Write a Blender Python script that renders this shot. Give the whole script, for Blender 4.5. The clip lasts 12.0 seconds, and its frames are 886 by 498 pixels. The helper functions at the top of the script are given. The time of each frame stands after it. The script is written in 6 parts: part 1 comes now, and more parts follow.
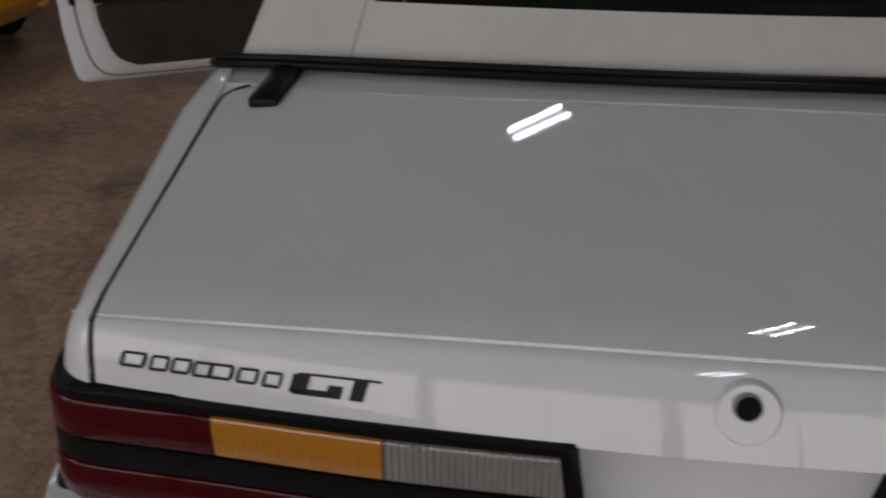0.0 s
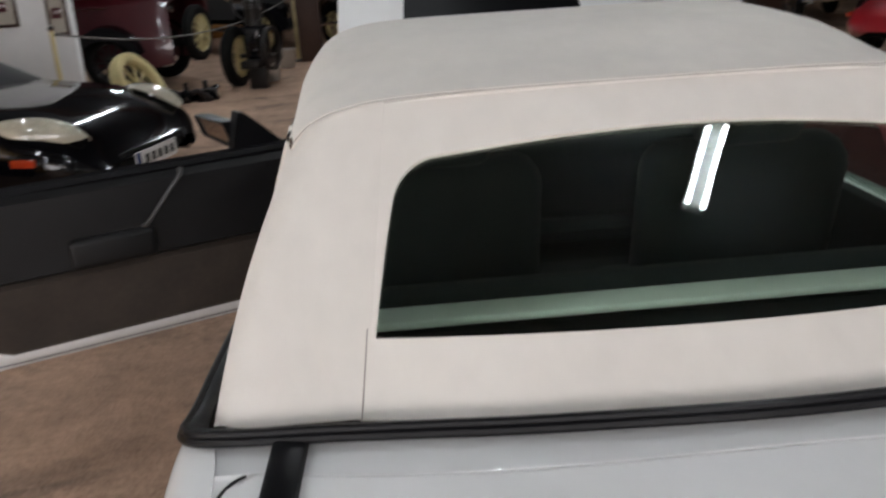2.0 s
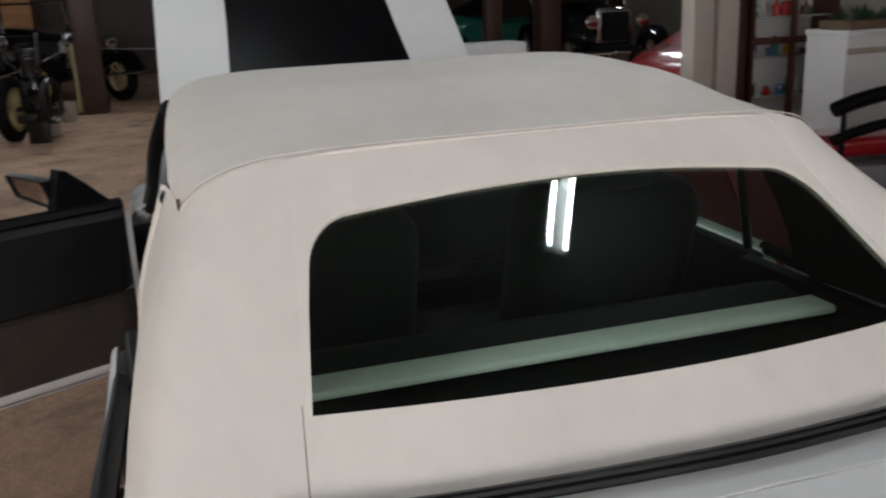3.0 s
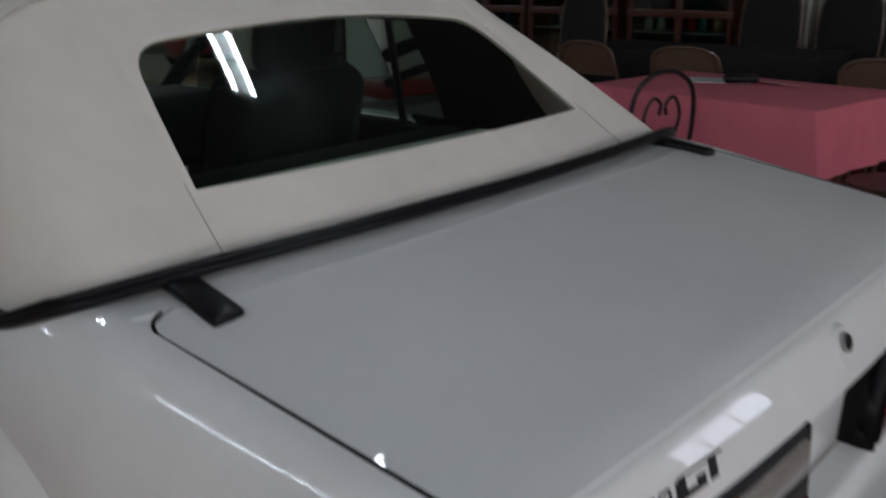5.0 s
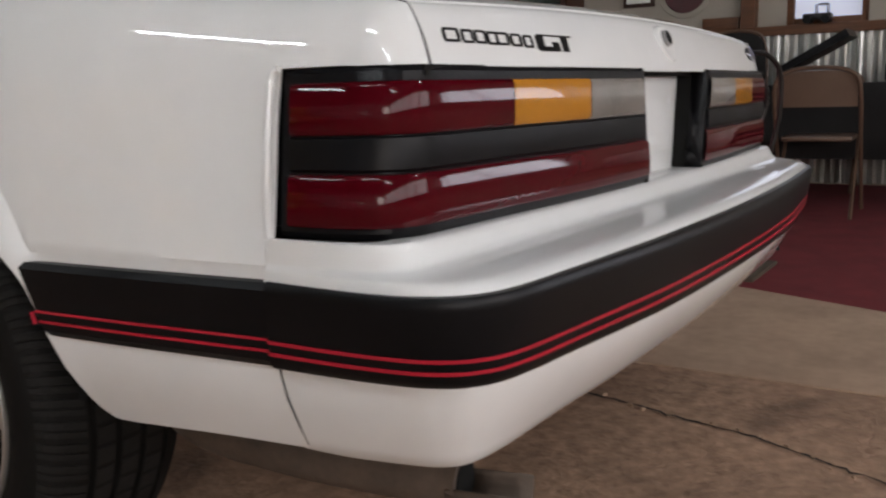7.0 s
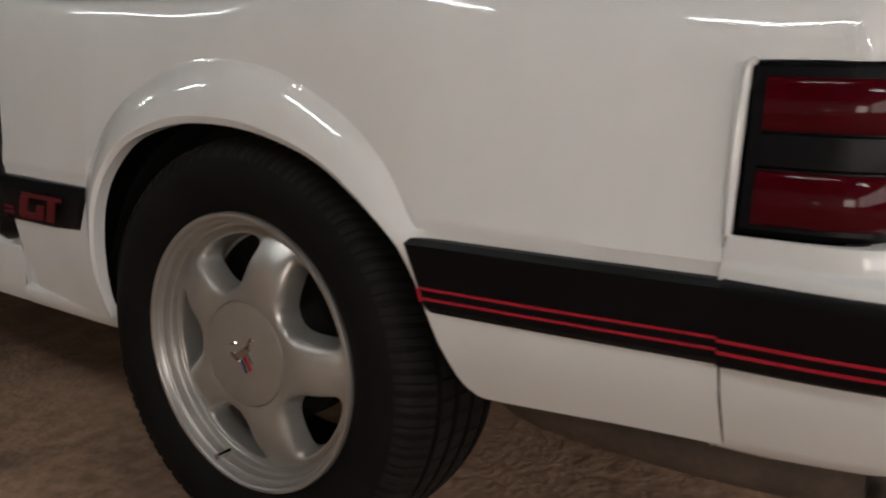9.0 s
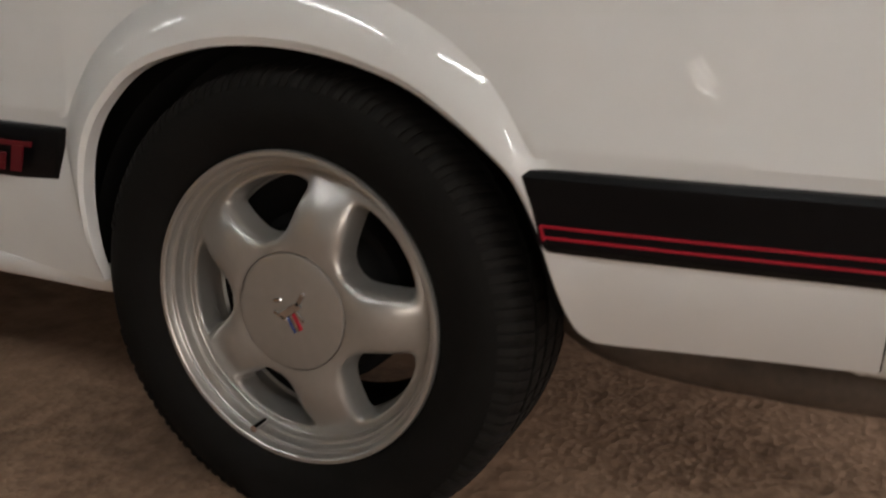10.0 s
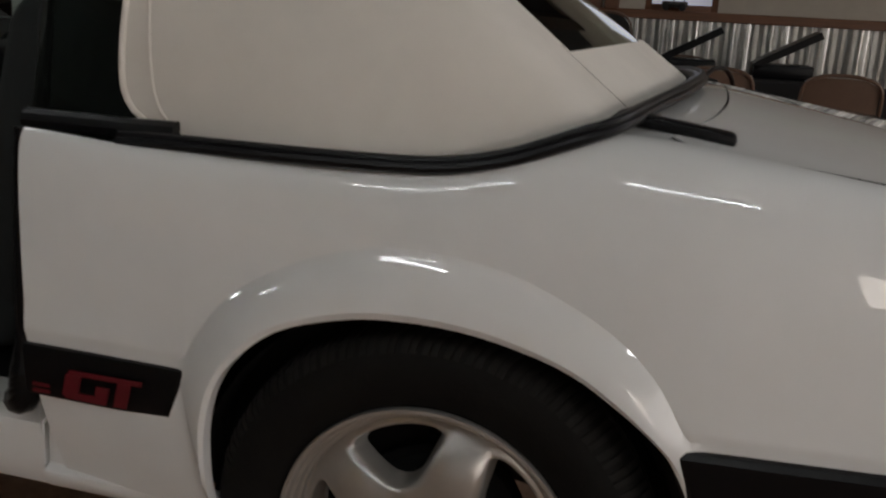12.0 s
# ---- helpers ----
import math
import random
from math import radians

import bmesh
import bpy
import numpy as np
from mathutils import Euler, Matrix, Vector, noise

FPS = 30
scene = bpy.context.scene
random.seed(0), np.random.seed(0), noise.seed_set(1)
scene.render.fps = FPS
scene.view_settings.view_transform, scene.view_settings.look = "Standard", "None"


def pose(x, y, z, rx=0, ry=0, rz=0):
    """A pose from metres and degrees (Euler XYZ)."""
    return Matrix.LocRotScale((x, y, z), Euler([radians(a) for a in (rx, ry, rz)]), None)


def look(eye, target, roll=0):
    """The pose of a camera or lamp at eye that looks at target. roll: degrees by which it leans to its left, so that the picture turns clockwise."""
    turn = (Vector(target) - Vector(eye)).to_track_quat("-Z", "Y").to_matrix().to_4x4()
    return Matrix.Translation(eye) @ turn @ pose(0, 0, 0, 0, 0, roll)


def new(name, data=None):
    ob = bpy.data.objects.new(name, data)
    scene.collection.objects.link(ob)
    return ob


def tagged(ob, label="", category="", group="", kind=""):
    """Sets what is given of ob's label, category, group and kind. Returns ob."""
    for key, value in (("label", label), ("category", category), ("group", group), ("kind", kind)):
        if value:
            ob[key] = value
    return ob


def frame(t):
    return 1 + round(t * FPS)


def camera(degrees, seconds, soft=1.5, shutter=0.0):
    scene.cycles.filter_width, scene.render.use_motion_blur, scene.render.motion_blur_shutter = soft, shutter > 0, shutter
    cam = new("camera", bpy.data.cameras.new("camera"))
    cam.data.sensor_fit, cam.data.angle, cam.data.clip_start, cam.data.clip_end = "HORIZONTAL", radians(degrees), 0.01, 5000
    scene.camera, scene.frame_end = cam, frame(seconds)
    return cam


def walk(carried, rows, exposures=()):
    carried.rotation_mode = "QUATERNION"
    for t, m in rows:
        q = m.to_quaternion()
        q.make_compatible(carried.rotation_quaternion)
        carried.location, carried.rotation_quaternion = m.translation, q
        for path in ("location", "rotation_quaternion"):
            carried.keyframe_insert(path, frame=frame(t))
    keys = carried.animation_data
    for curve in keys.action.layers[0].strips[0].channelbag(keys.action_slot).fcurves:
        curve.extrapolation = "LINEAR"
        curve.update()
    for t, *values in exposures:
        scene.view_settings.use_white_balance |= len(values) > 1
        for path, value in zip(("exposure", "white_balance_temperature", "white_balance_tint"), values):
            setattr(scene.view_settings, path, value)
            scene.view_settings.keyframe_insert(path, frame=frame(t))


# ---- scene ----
cam = camera(52.6, 12.0, soft=2.1, shutter=0.5)
walk(cam, [
    (0, look((-0.2101, -1.5949, 1.4034), (-0.4303, 0.1412, 0.4352), -0.13)),
    (0.5, look((-0.2764, -1.5590, 1.4169), (-0.6237, 0.1707, 0.4748), -1.70)),
    (0.8, look((-0.3254, -1.4707, 1.4355), (-0.6829, 0.2909, 0.5585), -3.50)),
    (1, look((-0.3384, -1.4101, 1.4813), (-0.6875, 0.3725, 0.6444), -4.74)),
    (1.2, look((-0.3615, -1.3473, 1.4894), (-0.6513, 0.4776, 0.7241), -5.24)),
    (1.5, look((-0.3791, -1.2966, 1.5317), (-0.5419, 0.5634, 0.8146), -4.76)),
    (2, look((-0.4797, -1.2586, 1.5556), (-0.3731, 0.6332, 0.9158), -3.66)),
    (2.2, look((-0.5275, -1.2485, 1.5702), (-0.3184, 0.6433, 0.9561), -3.52)),
    (2.5, look((-0.5848, -1.2249, 1.5830), (-0.2256, 0.6551, 1.0028), -2.91)),
    (2.7, look((-0.6262, -1.2012, 1.5754), (-0.1728, 0.6629, 1.0100), -2.53)),
    (3, look((-0.6599, -1.1477, 1.5580), (-0.0910, 0.6866, 0.9998), -2.33)),
    (3.2, look((-0.6773, -1.1249, 1.5537), (-0.0363, 0.6782, 0.9725), -3.27)),
    (4.8, look((-1.1889, -1.1847, 1.3979), (0.1858, 0.1358, 0.7925), -0.67)),
    (5, look((-1.2277, -1.2308, 1.3521), (0.1826, 0.0509, 0.7453), -0.68)),
    (5.5, look((-1.3383, -1.2694, 1.1576), (0.1747, -0.0965, 0.5786), -0.55)),
    (5.7, look((-1.3881, -1.2916, 1.0692), (0.1576, -0.1481, 0.5185), -0.63)),
    (6, look((-1.4299, -1.3125, 0.9655), (0.1703, -0.2239, 0.4613), -0.98)),
    (6.5, look((-1.4697, -1.3780, 0.8095), (0.1728, -0.3119, 0.4027), -2.06)),
    (6.8, look((-1.4804, -1.3976, 0.7692), (0.1745, -0.3371, 0.3995), -1.69)),
    (7, look((-1.5044, -1.3832, 0.7630), (0.1518, -0.3153, 0.4218), -1.72)),
    (7.2, look((-1.5178, -1.3493, 0.7682), (0.1228, -0.2556, 0.4330), -1.07)),
    (7.5, look((-1.5561, -1.3013, 0.7683), (0.0451, -0.1471, 0.4457), -0.76)),
    (7.7, look((-1.5749, -1.2697, 0.7671), (-0.0068, -0.0698, 0.4490), -0.52)),
    (9.3, look((-1.7401, -0.8937, 0.8087), (-0.1265, 0.1800, 0.3156), 0.88)),
    (9.5, look((-1.7445, -0.8128, 0.8010), (-0.0899, 0.1812, 0.2775), 0.61)),
    (10, look((-1.7882, -0.6504, 0.7630), (-0.0419, 0.1473, 0.2024), 0.95)),
    (10.2, look((-1.8163, -0.5821, 0.7452), (-0.0455, 0.1495, 0.1715), 0.99)),
    (10.5, look((-1.8582, -0.4721, 0.7508), (-0.0460, 0.1708, 0.2007), 1.96)),
    (11, look((-1.8598, -0.3593, 0.8676), (-0.0255, 0.2241, 0.3242), 2.63)),
    (11.2, look((-1.8573, -0.3468, 0.8985), (-0.0119, 0.2454, 0.4044), 2.92)),
    (11.5, look((-1.8733, -0.3090, 0.9929), (-0.0133, 0.2242, 0.4867), 2.79)),
    (11.8, look((-1.9009, -0.2873, 1.0527), (-0.0285, 0.1939, 0.5403), 3.32)),
    (12, look((-1.9205, -0.2788, 1.0855), (-0.0502, 0.2120, 0.5745), 3.13)),], exposures=[(0.0, -0.80, 6680, 14), (0.7, -0.75, 6700, 14), (1.5, 0.1, 6850, 15), (2.0, 0.58, 6750, 13), (2.5, 0.4, 6800, 12), (3.2, 0.35, 6750, 12), (4.8, -0.3, 6350, 11), (5.5, -0.76, 6450, 11), (6.2, -0.3, 6600, 12), (7.0, 0.35, 6800, 12), (7.7, 0.3, 6900, 13), (9.3, -0.05, 7350, 12), (10.0, 0.05, 7400, 12), (10.5, 0.55, 7350, 13), (11.2, -0.08, 7250, 13), (12.0, -0.45, 7150, 12)])

# ---- world and lights ----
world = bpy.data.worlds.new("world")
scene.world = world
world.use_nodes = True
wn = world.node_tree
sky = wn.nodes.new("ShaderNodeTexSky")
sky.sky_type, sky.sun_disc = "NISHITA", False
sky.sun_elevation, sky.sun_rotation = radians(40), radians(200)
wn.links.new(sky.outputs[0], wn.nodes["Background"].inputs[0])
wn.nodes["Background"].inputs[1].default_value = 0.1


def area(name, loc, target, size, size_y, watts, color):
    d = bpy.data.lights.new(name, "AREA")
    d.shape, d.size, d.size_y, d.energy, d.color = "RECTANGLE", size, size_y, watts, color
    o = new(name, d)
    o.matrix_world = look(loc, target)
    return o



# ---- materials ----
def mat(name, color, rough=0.5, metal=0.0, coat=0.0, vary=0.0, scale=8.0, bump=0.0, bump_scale=60.0, color2=None,
        trans=0.0, emit=0.0, spec=0.5, streak=None, coat_rough=0.03, detail=4.0, rough_vary=0.0):
    """A principled material with variation at two scales and fine relief."""
    m = bpy.data.materials.new(name)
    m.use_nodes = True
    t = m.node_tree
    b = t.nodes["Principled BSDF"]
    b.inputs["Base Color"].default_value = (*color, 1)
    b.inputs["Roughness"].default_value = rough
    b.inputs["Metallic"].default_value = metal
    b.inputs["Coat Weight"].default_value = coat
    b.inputs["Coat Roughness"].default_value = coat_rough
    b.inputs["Transmission Weight"].default_value = trans
    b.inputs["Specular IOR Level"].default_value = spec
    if emit:
        b.inputs["Emission Color"].default_value = (*color, 1)
        b.inputs["Emission Strength"].default_value = emit
    co = t.nodes.new("ShaderNodeTexCoord").outputs["Object"]
    if streak:
        mp = t.nodes.new("ShaderNodeMapping")
        mp.inputs["Scale"].default_value = streak
        t.links.new(co, mp.inputs[0])
        co = mp.outputs[0]

    def noise_node(s, d=4.0, r=0.55):
        n = t.nodes.new("ShaderNodeTexNoise")
        n.inputs["Scale"].default_value, n.inputs["Detail"].default_value, n.inputs["Roughness"].default_value = s, d, r
        t.links.new(co, n.inputs["Vector"])
        return n.outputs["Fac"]

    if vary or color2:
        c2 = color2 or tuple(max(0.0, c * (1 - vary)) for c in color)
        big, small = noise_node(scale, detail), noise_node(scale * 7, detail)
        add = t.nodes.new("ShaderNodeMath")
        add.operation = "ADD"
        half = t.nodes.new("ShaderNodeMath")
        half.operation = "MULTIPLY"
        half.inputs[1].default_value = 0.5
        t.links.new(small, half.inputs[0])
        t.links.new(big, add.inputs[0])
        t.links.new(half.outputs[0], add.inputs[1])
        ramp = t.nodes.new("ShaderNodeMapRange")
        ramp.inputs["From Min"].default_value, ramp.inputs["From Max"].default_value = 0.5, 1.0
        t.links.new(add.outputs[0], ramp.inputs["Value"])
        mix = t.nodes.new("ShaderNodeMix")
        mix.data_type = "RGBA"
        mix.inputs["A"].default_value, mix.inputs["B"].default_value = (*color, 1), (*c2, 1)
        t.links.new(ramp.outputs["Result"], mix.inputs["Factor"])
        t.links.new(mix.outputs["Result"], b.inputs["Base Color"])
        if rough_vary:
            rr = t.nodes.new("ShaderNodeMapRange")
            rr.inputs["To Min"].default_value, rr.inputs["To Max"].default_value = rough - rough_vary, rough + rough_vary
            t.links.new(big, rr.inputs["Value"])
            t.links.new(rr.outputs["Result"], b.inputs["Roughness"])
    if bump:
        bn = t.nodes.new("ShaderNodeBump")
        bn.inputs["Strength"].default_value, bn.inputs["Distance"].default_value = bump, 0.01
        t.links.new(noise_node(bump_scale, 5.0, 0.65), bn.inputs["Height"])
        t.links.new(bn.outputs[0], b.inputs["Normal"])
    return m


def wave_bump(m, scale, direction, strength, dist=0.002, profile="SIN"):
    """Adds straight fluting to a material."""
    t = m.node_tree
    b = t.nodes["Principled BSDF"]
    co = t.nodes.new("ShaderNodeTexCoord")
    w = t.nodes.new("ShaderNodeTexWave")
    w.bands_direction, w.wave_profile = direction, profile
    w.inputs["Scale"].default_value = scale
    bn = t.nodes.new("ShaderNodeBump")
    bn.inputs["Strength"].default_value, bn.inputs["Distance"].default_value = strength, dist
    t.links.new(co.outputs["Object"], w.inputs["Vector"])
    t.links.new(w.outputs["Fac"], bn.inputs["Height"])
    t.links.new(bn.outputs[0], b.inputs["Normal"])
    return m


paint = mat("white_paint", (0.79, 0.795, 0.785), rough=0.5, spec=0.25, coat=1.0, coat_rough=0.02, vary=0.07, scale=2.2, bump=0.008, bump_scale=7)
canvas = mat("cream_canvas", (0.77, 0.72, 0.655), rough=0.8, vary=0.12, scale=3.2, streak=(1, .6, .6), bump=0.10, bump_scale=420)
rubber = mat("black_rubber", (0.005, 0.005, 0.006), spec=0.2, rough=0.36, vary=0.3, bump=0.05, bump_scale=200)
trim_black = mat("satin_black_trim", (0.005, 0.005, 0.006), spec=0.17, rough=0.34, vary=0.3, bump=0.05, bump_scale=150)
stripe_red = mat("red_pinstripe", (0.40, 0.010, 0.028), rough=0.4)
letter_red = mat("dull_red_letters", (0.13, 0.003, 0.010), rough=0.5, vary=0.3, scale=30)
lens_red = mat("red_lens", (0.068, 0.0014, 0.005), rough=0.06, spec=0.22, vary=0.25, scale=12)
lens_amber = wave_bump(mat("amber_lens", (0.46, 0.185, 0.011), rough=0.12, coat=0.5, vary=0.1, scale=12), 42, "X", 0.25, 0.003)
lens_clear = wave_bump(mat("clear_lens", (0.36, 0.335, 0.31), rough=0.15, coat=1.0, vary=0.2, scale=12), 42, "X", 1.0, 0.006)
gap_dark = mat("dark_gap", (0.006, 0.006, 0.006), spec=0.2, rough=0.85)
tyre_rubber = mat("tyre_rubber", (0.0085, 0.0080, 0.0075), spec=0.12, rough=0.7, vary=0.3, scale=20, bump=0.15, bump_scale=120)
alloy = mat("silver_alloy", (0.50, 0.485, 0.46), rough=0.33, metal=0.7, vary=0.12, scale=10, bump=0.02, bump_scale=90)
tread_dust = mat("dusty_rubber", (0.0135, 0.0125, 0.0115), rough=0.8, spec=0.2, vary=0.4, scale=14, bump=0.2, bump_scale=120)
pull_vinyl = mat("grey_vinyl", (0.055, 0.053, 0.052), rough=0.5, vary=0.2)
chrome = mat("chrome", (0.7, 0.7, 0.7), rough=0.08, metal=1.0)
glass = mat("tinted_glass", (0.70, 0.83, 0.73), rough=0.0, trans=1.0)
dark_glass = mat("dark_tinted_glass", (0.50, 0.60, 0.55), rough=0.0, trans=1.0)
vinyl_dark = mat("dark_vinyl", (0.010, 0.010, 0.0105), rough=0.48, spec=0.3, vary=0.3, bump=0.12, bump_scale=180)
cabin_vinyl = mat("black_cabin_vinyl", (0.006, 0.006, 0.006), rough=0.7, spec=0.2, vary=0.3, bump=0.12, bump_scale=180)
seat_cloth = mat("charcoal_cloth", (0.013, 0.017, 0.018), rough=0.9, vary=0.3, bump=0.2, bump_scale=220)
door_carpet = mat("brown_carpet", (0.050, 0.038, 0.030), rough=0.95, vary=0.4, bump=0.4, bump_scale=250)
shelf_vinyl = mat("pale_vinyl", (0.90, 0.92, 0.86), rough=0.5, vary=0.08)
rust = mat("rusty_steel", (0.11, 0.08, 0.06), rough=0.75, vary=0.45, scale=12, bump=0.2)
mirror_glass = mat("mirror_glass", (0.85, 0.85, 0.85), rough=0.02, metal=1.0)
grey_metal = mat("grey_painted_metal", (0.25, 0.25, 0.25), rough=.5, vary=.1)
blue_badge = mat("blue_enamel", (0.02, 0.05, 0.18), rough=0.2, coat=1.0)


# ---- mesh helpers ----
def finish(bm, smooth=True, angle=35):
    bmesh.ops.recalc_face_normals(bm, faces=bm.faces)
    for f in bm.faces:
        f.smooth = smooth
    if smooth:
        for e in bm.edges:
            if len(e.link_faces) == 2 and e.calc_face_angle(0) > radians(angle):
                e.smooth = False


def link(name, bm, material, smooth=True, angle=35):
    finish(bm, smooth, angle)
    me = bpy.data.meshes.new(name)
    bm.to_mesh(me)
    bm.free()
    me.materials.append(material)
    return new(name, me)


def part(name, bm, material, parent, label="", smooth=True, angle=35):
    o = link(name, bm, material, smooth, angle)
    o.parent = parent
    if label:
        o["label"] = label
    return o


def thing(name, label, category, m=None, group="", kind=""):
    o = new(name)
    if m is not None:
        o.matrix_world = m
    return tagged(o, label, category, group, kind)


def single(name, bm, material, label, category, m=None, group="", kind="", smooth=True, angle=35):
    o = link(name, bm, material, smooth, angle)
    if m is not None:
        o.matrix_world = m
    return tagged(o, label, category, group, kind)


def thick(o, t, offset=-1.0, crisp=True):
    md = o.modifiers.new("thickness", "SOLIDIFY")
    md.thickness, md.offset = t, offset
    if not crisp:
        return o
    es = o.modifiers.new("crisp_edges", "EDGE_SPLIT")
    es.split_angle = radians(48)
    return o


def sheet(rows, closed=False):
    """A quad sheet through rows of points."""
    bm = bmesh.new()
    vs = [[bm.verts.new(p) for p in r] for r in rows]
    n = len(rows[0])
    for a, b in zip(vs, vs[1:]):
        for i in range(n if closed else n - 1):
            j = (i + 1) % n
            try:
                bm.faces.new((a[i], a[j], b[j], b[i]))
            except ValueError:
                pass
    return bm


def weld(bm, d=1e-5):
    bmesh.ops.remove_doubles(bm, verts=bm.verts, dist=d)
    return bm


def box(size, loc=(0, 0, 0), bevel=0.0, bm=None, rot=None, seg=2):
    bm = bm or bmesh.new()
    m = Matrix.Translation(loc) @ (rot or Matrix.Identity(4)) @ Matrix.Diagonal((*size, 1))
    made = bmesh.ops.create_cube(bm, size=1.0, matrix=m)["verts"]
    if bevel:
        es = list({e for v in made for e in v.link_edges})
        bmesh.ops.bevel(bm, geom=es, offset=bevel, segments=seg, affect="EDGES", profile=0.5)
    return bm


def cyl(r, depth, loc=(0, 0, 0), axis="Z", seg=24, r2=None, bm=None):
    bm = bm or bmesh.new()
    turn = {"Z": Matrix.Identity(4), "X": Matrix.Rotation(radians(90), 4, "Y"), "Y": Matrix.Rotation(radians(-90), 4, "X")}[axis]
    bmesh.ops.create_cone(bm, cap_ends=True, segments=seg, radius1=r, radius2=r if r2 is None else r2, depth=depth,
                          matrix=Matrix.Translation(loc) @ turn)
    return bm


def catmull(pts, n):
    """A smooth curve through points, n steps a span."""
    pts = [Vector(p) for p in pts]
    out = []
    for i in range(len(pts) - 1):
        p0, p1, p2, p3 = pts[max(i - 1, 0)], pts[i], pts[i + 1], pts[min(i + 2, len(pts) - 1)]
        for k in range(n):
            t = k / n
            out.append(0.5 * ((2 * p1) + (p2 - p0) * t + (2 * p0 - 5 * p1 + 4 * p2 - p3) * t * t + (3 * p1 - p0 - 3 * p2 + p3) * t ** 3))
    out.append(pts[-1])
    return out


def tube(pts, r, seg=10, closed=False, flat=1.0, up=(0, 0, 1), bm=None, caps=True):
    """A tube along points; flat squeezes it along up."""
    bm = bm or bmesh.new()
    pts = [Vector(p) for p in pts]
    n, rings = len(pts), []
    for i, p in enumerate(pts):
        a, b = pts[i - 1] if (i or closed) else p, pts[(i + 1) % n] if (i < n - 1 or closed) else p
        d = (b - a).normalized()
        side = d.cross(Vector(up))
        side = side.normalized() if side.length > 1e-4 else d.cross(Vector((1, 0, 0))).normalized()
        top = side.cross(d).normalized()
        rr = r[i] if isinstance(r, (list, tuple)) else r
        rings.append([bm.verts.new(p + side * rr * math.cos(6.28319 * k / seg) + top * rr * flat * math.sin(6.28319 * k / seg)) for k in range(seg)])
    for a, b in zip(rings, rings[1:] + ([rings[0]] if closed else [])):
        for k in range(seg):
            bm.faces.new((a[k], a[(k + 1) % seg], b[(k + 1) % seg], b[k]))
    if caps and not closed:
        bm.faces.new(rings[0][::-1])
        bm.faces.new(rings[-1])
    return bm


def lathe(profile, axis="X", seg=48, bm=None):
    """Turns (radius, along) pairs about an axis."""
    rows = []
    for r, a in profile:
        ring = []
        for k in range(seg):
            c, s = r * math.cos(6.28319 * k / seg), r * math.sin(6.28319 * k / seg)
            ring.append({"X": (a, c, s), "Y": (c, a, s), "Z": (c, s, a)}[axis])
        rows.append(ring)
    made = sheet(rows, closed=True)
    return weld(made, 1e-6)


def sweep(path, profile):
    """Sweeps (outward, z) pairs along a plan path of (x, y); outward is to the right of travel."""
    rows, path = [], [Vector((p[0], p[1], 0)) for p in path]
    for o, z in profile:
        row = []
        for i, p in enumerate(path):
            d = (path[min(i + 1, len(path) - 1)] - path[max(i - 1, 0)]).normalized()
            row.append((p.x + d.y * o, p.y - d.x * o, z))
        rows.append(row)
    return sheet(rows)


def mirror_x(bm):
    bmesh.ops.scale(bm, vec=(-1, 1, 1), verts=bm.verts)
    return bm


# ---- the hall ----
floor_mat = mat("worn_brown_concrete", (0.54, 0.338, 0.226), rough=0.75, color2=(0.205, 0.122, 0.080), scale=1.9, bump=0.28, bump_scale=22, detail=8)


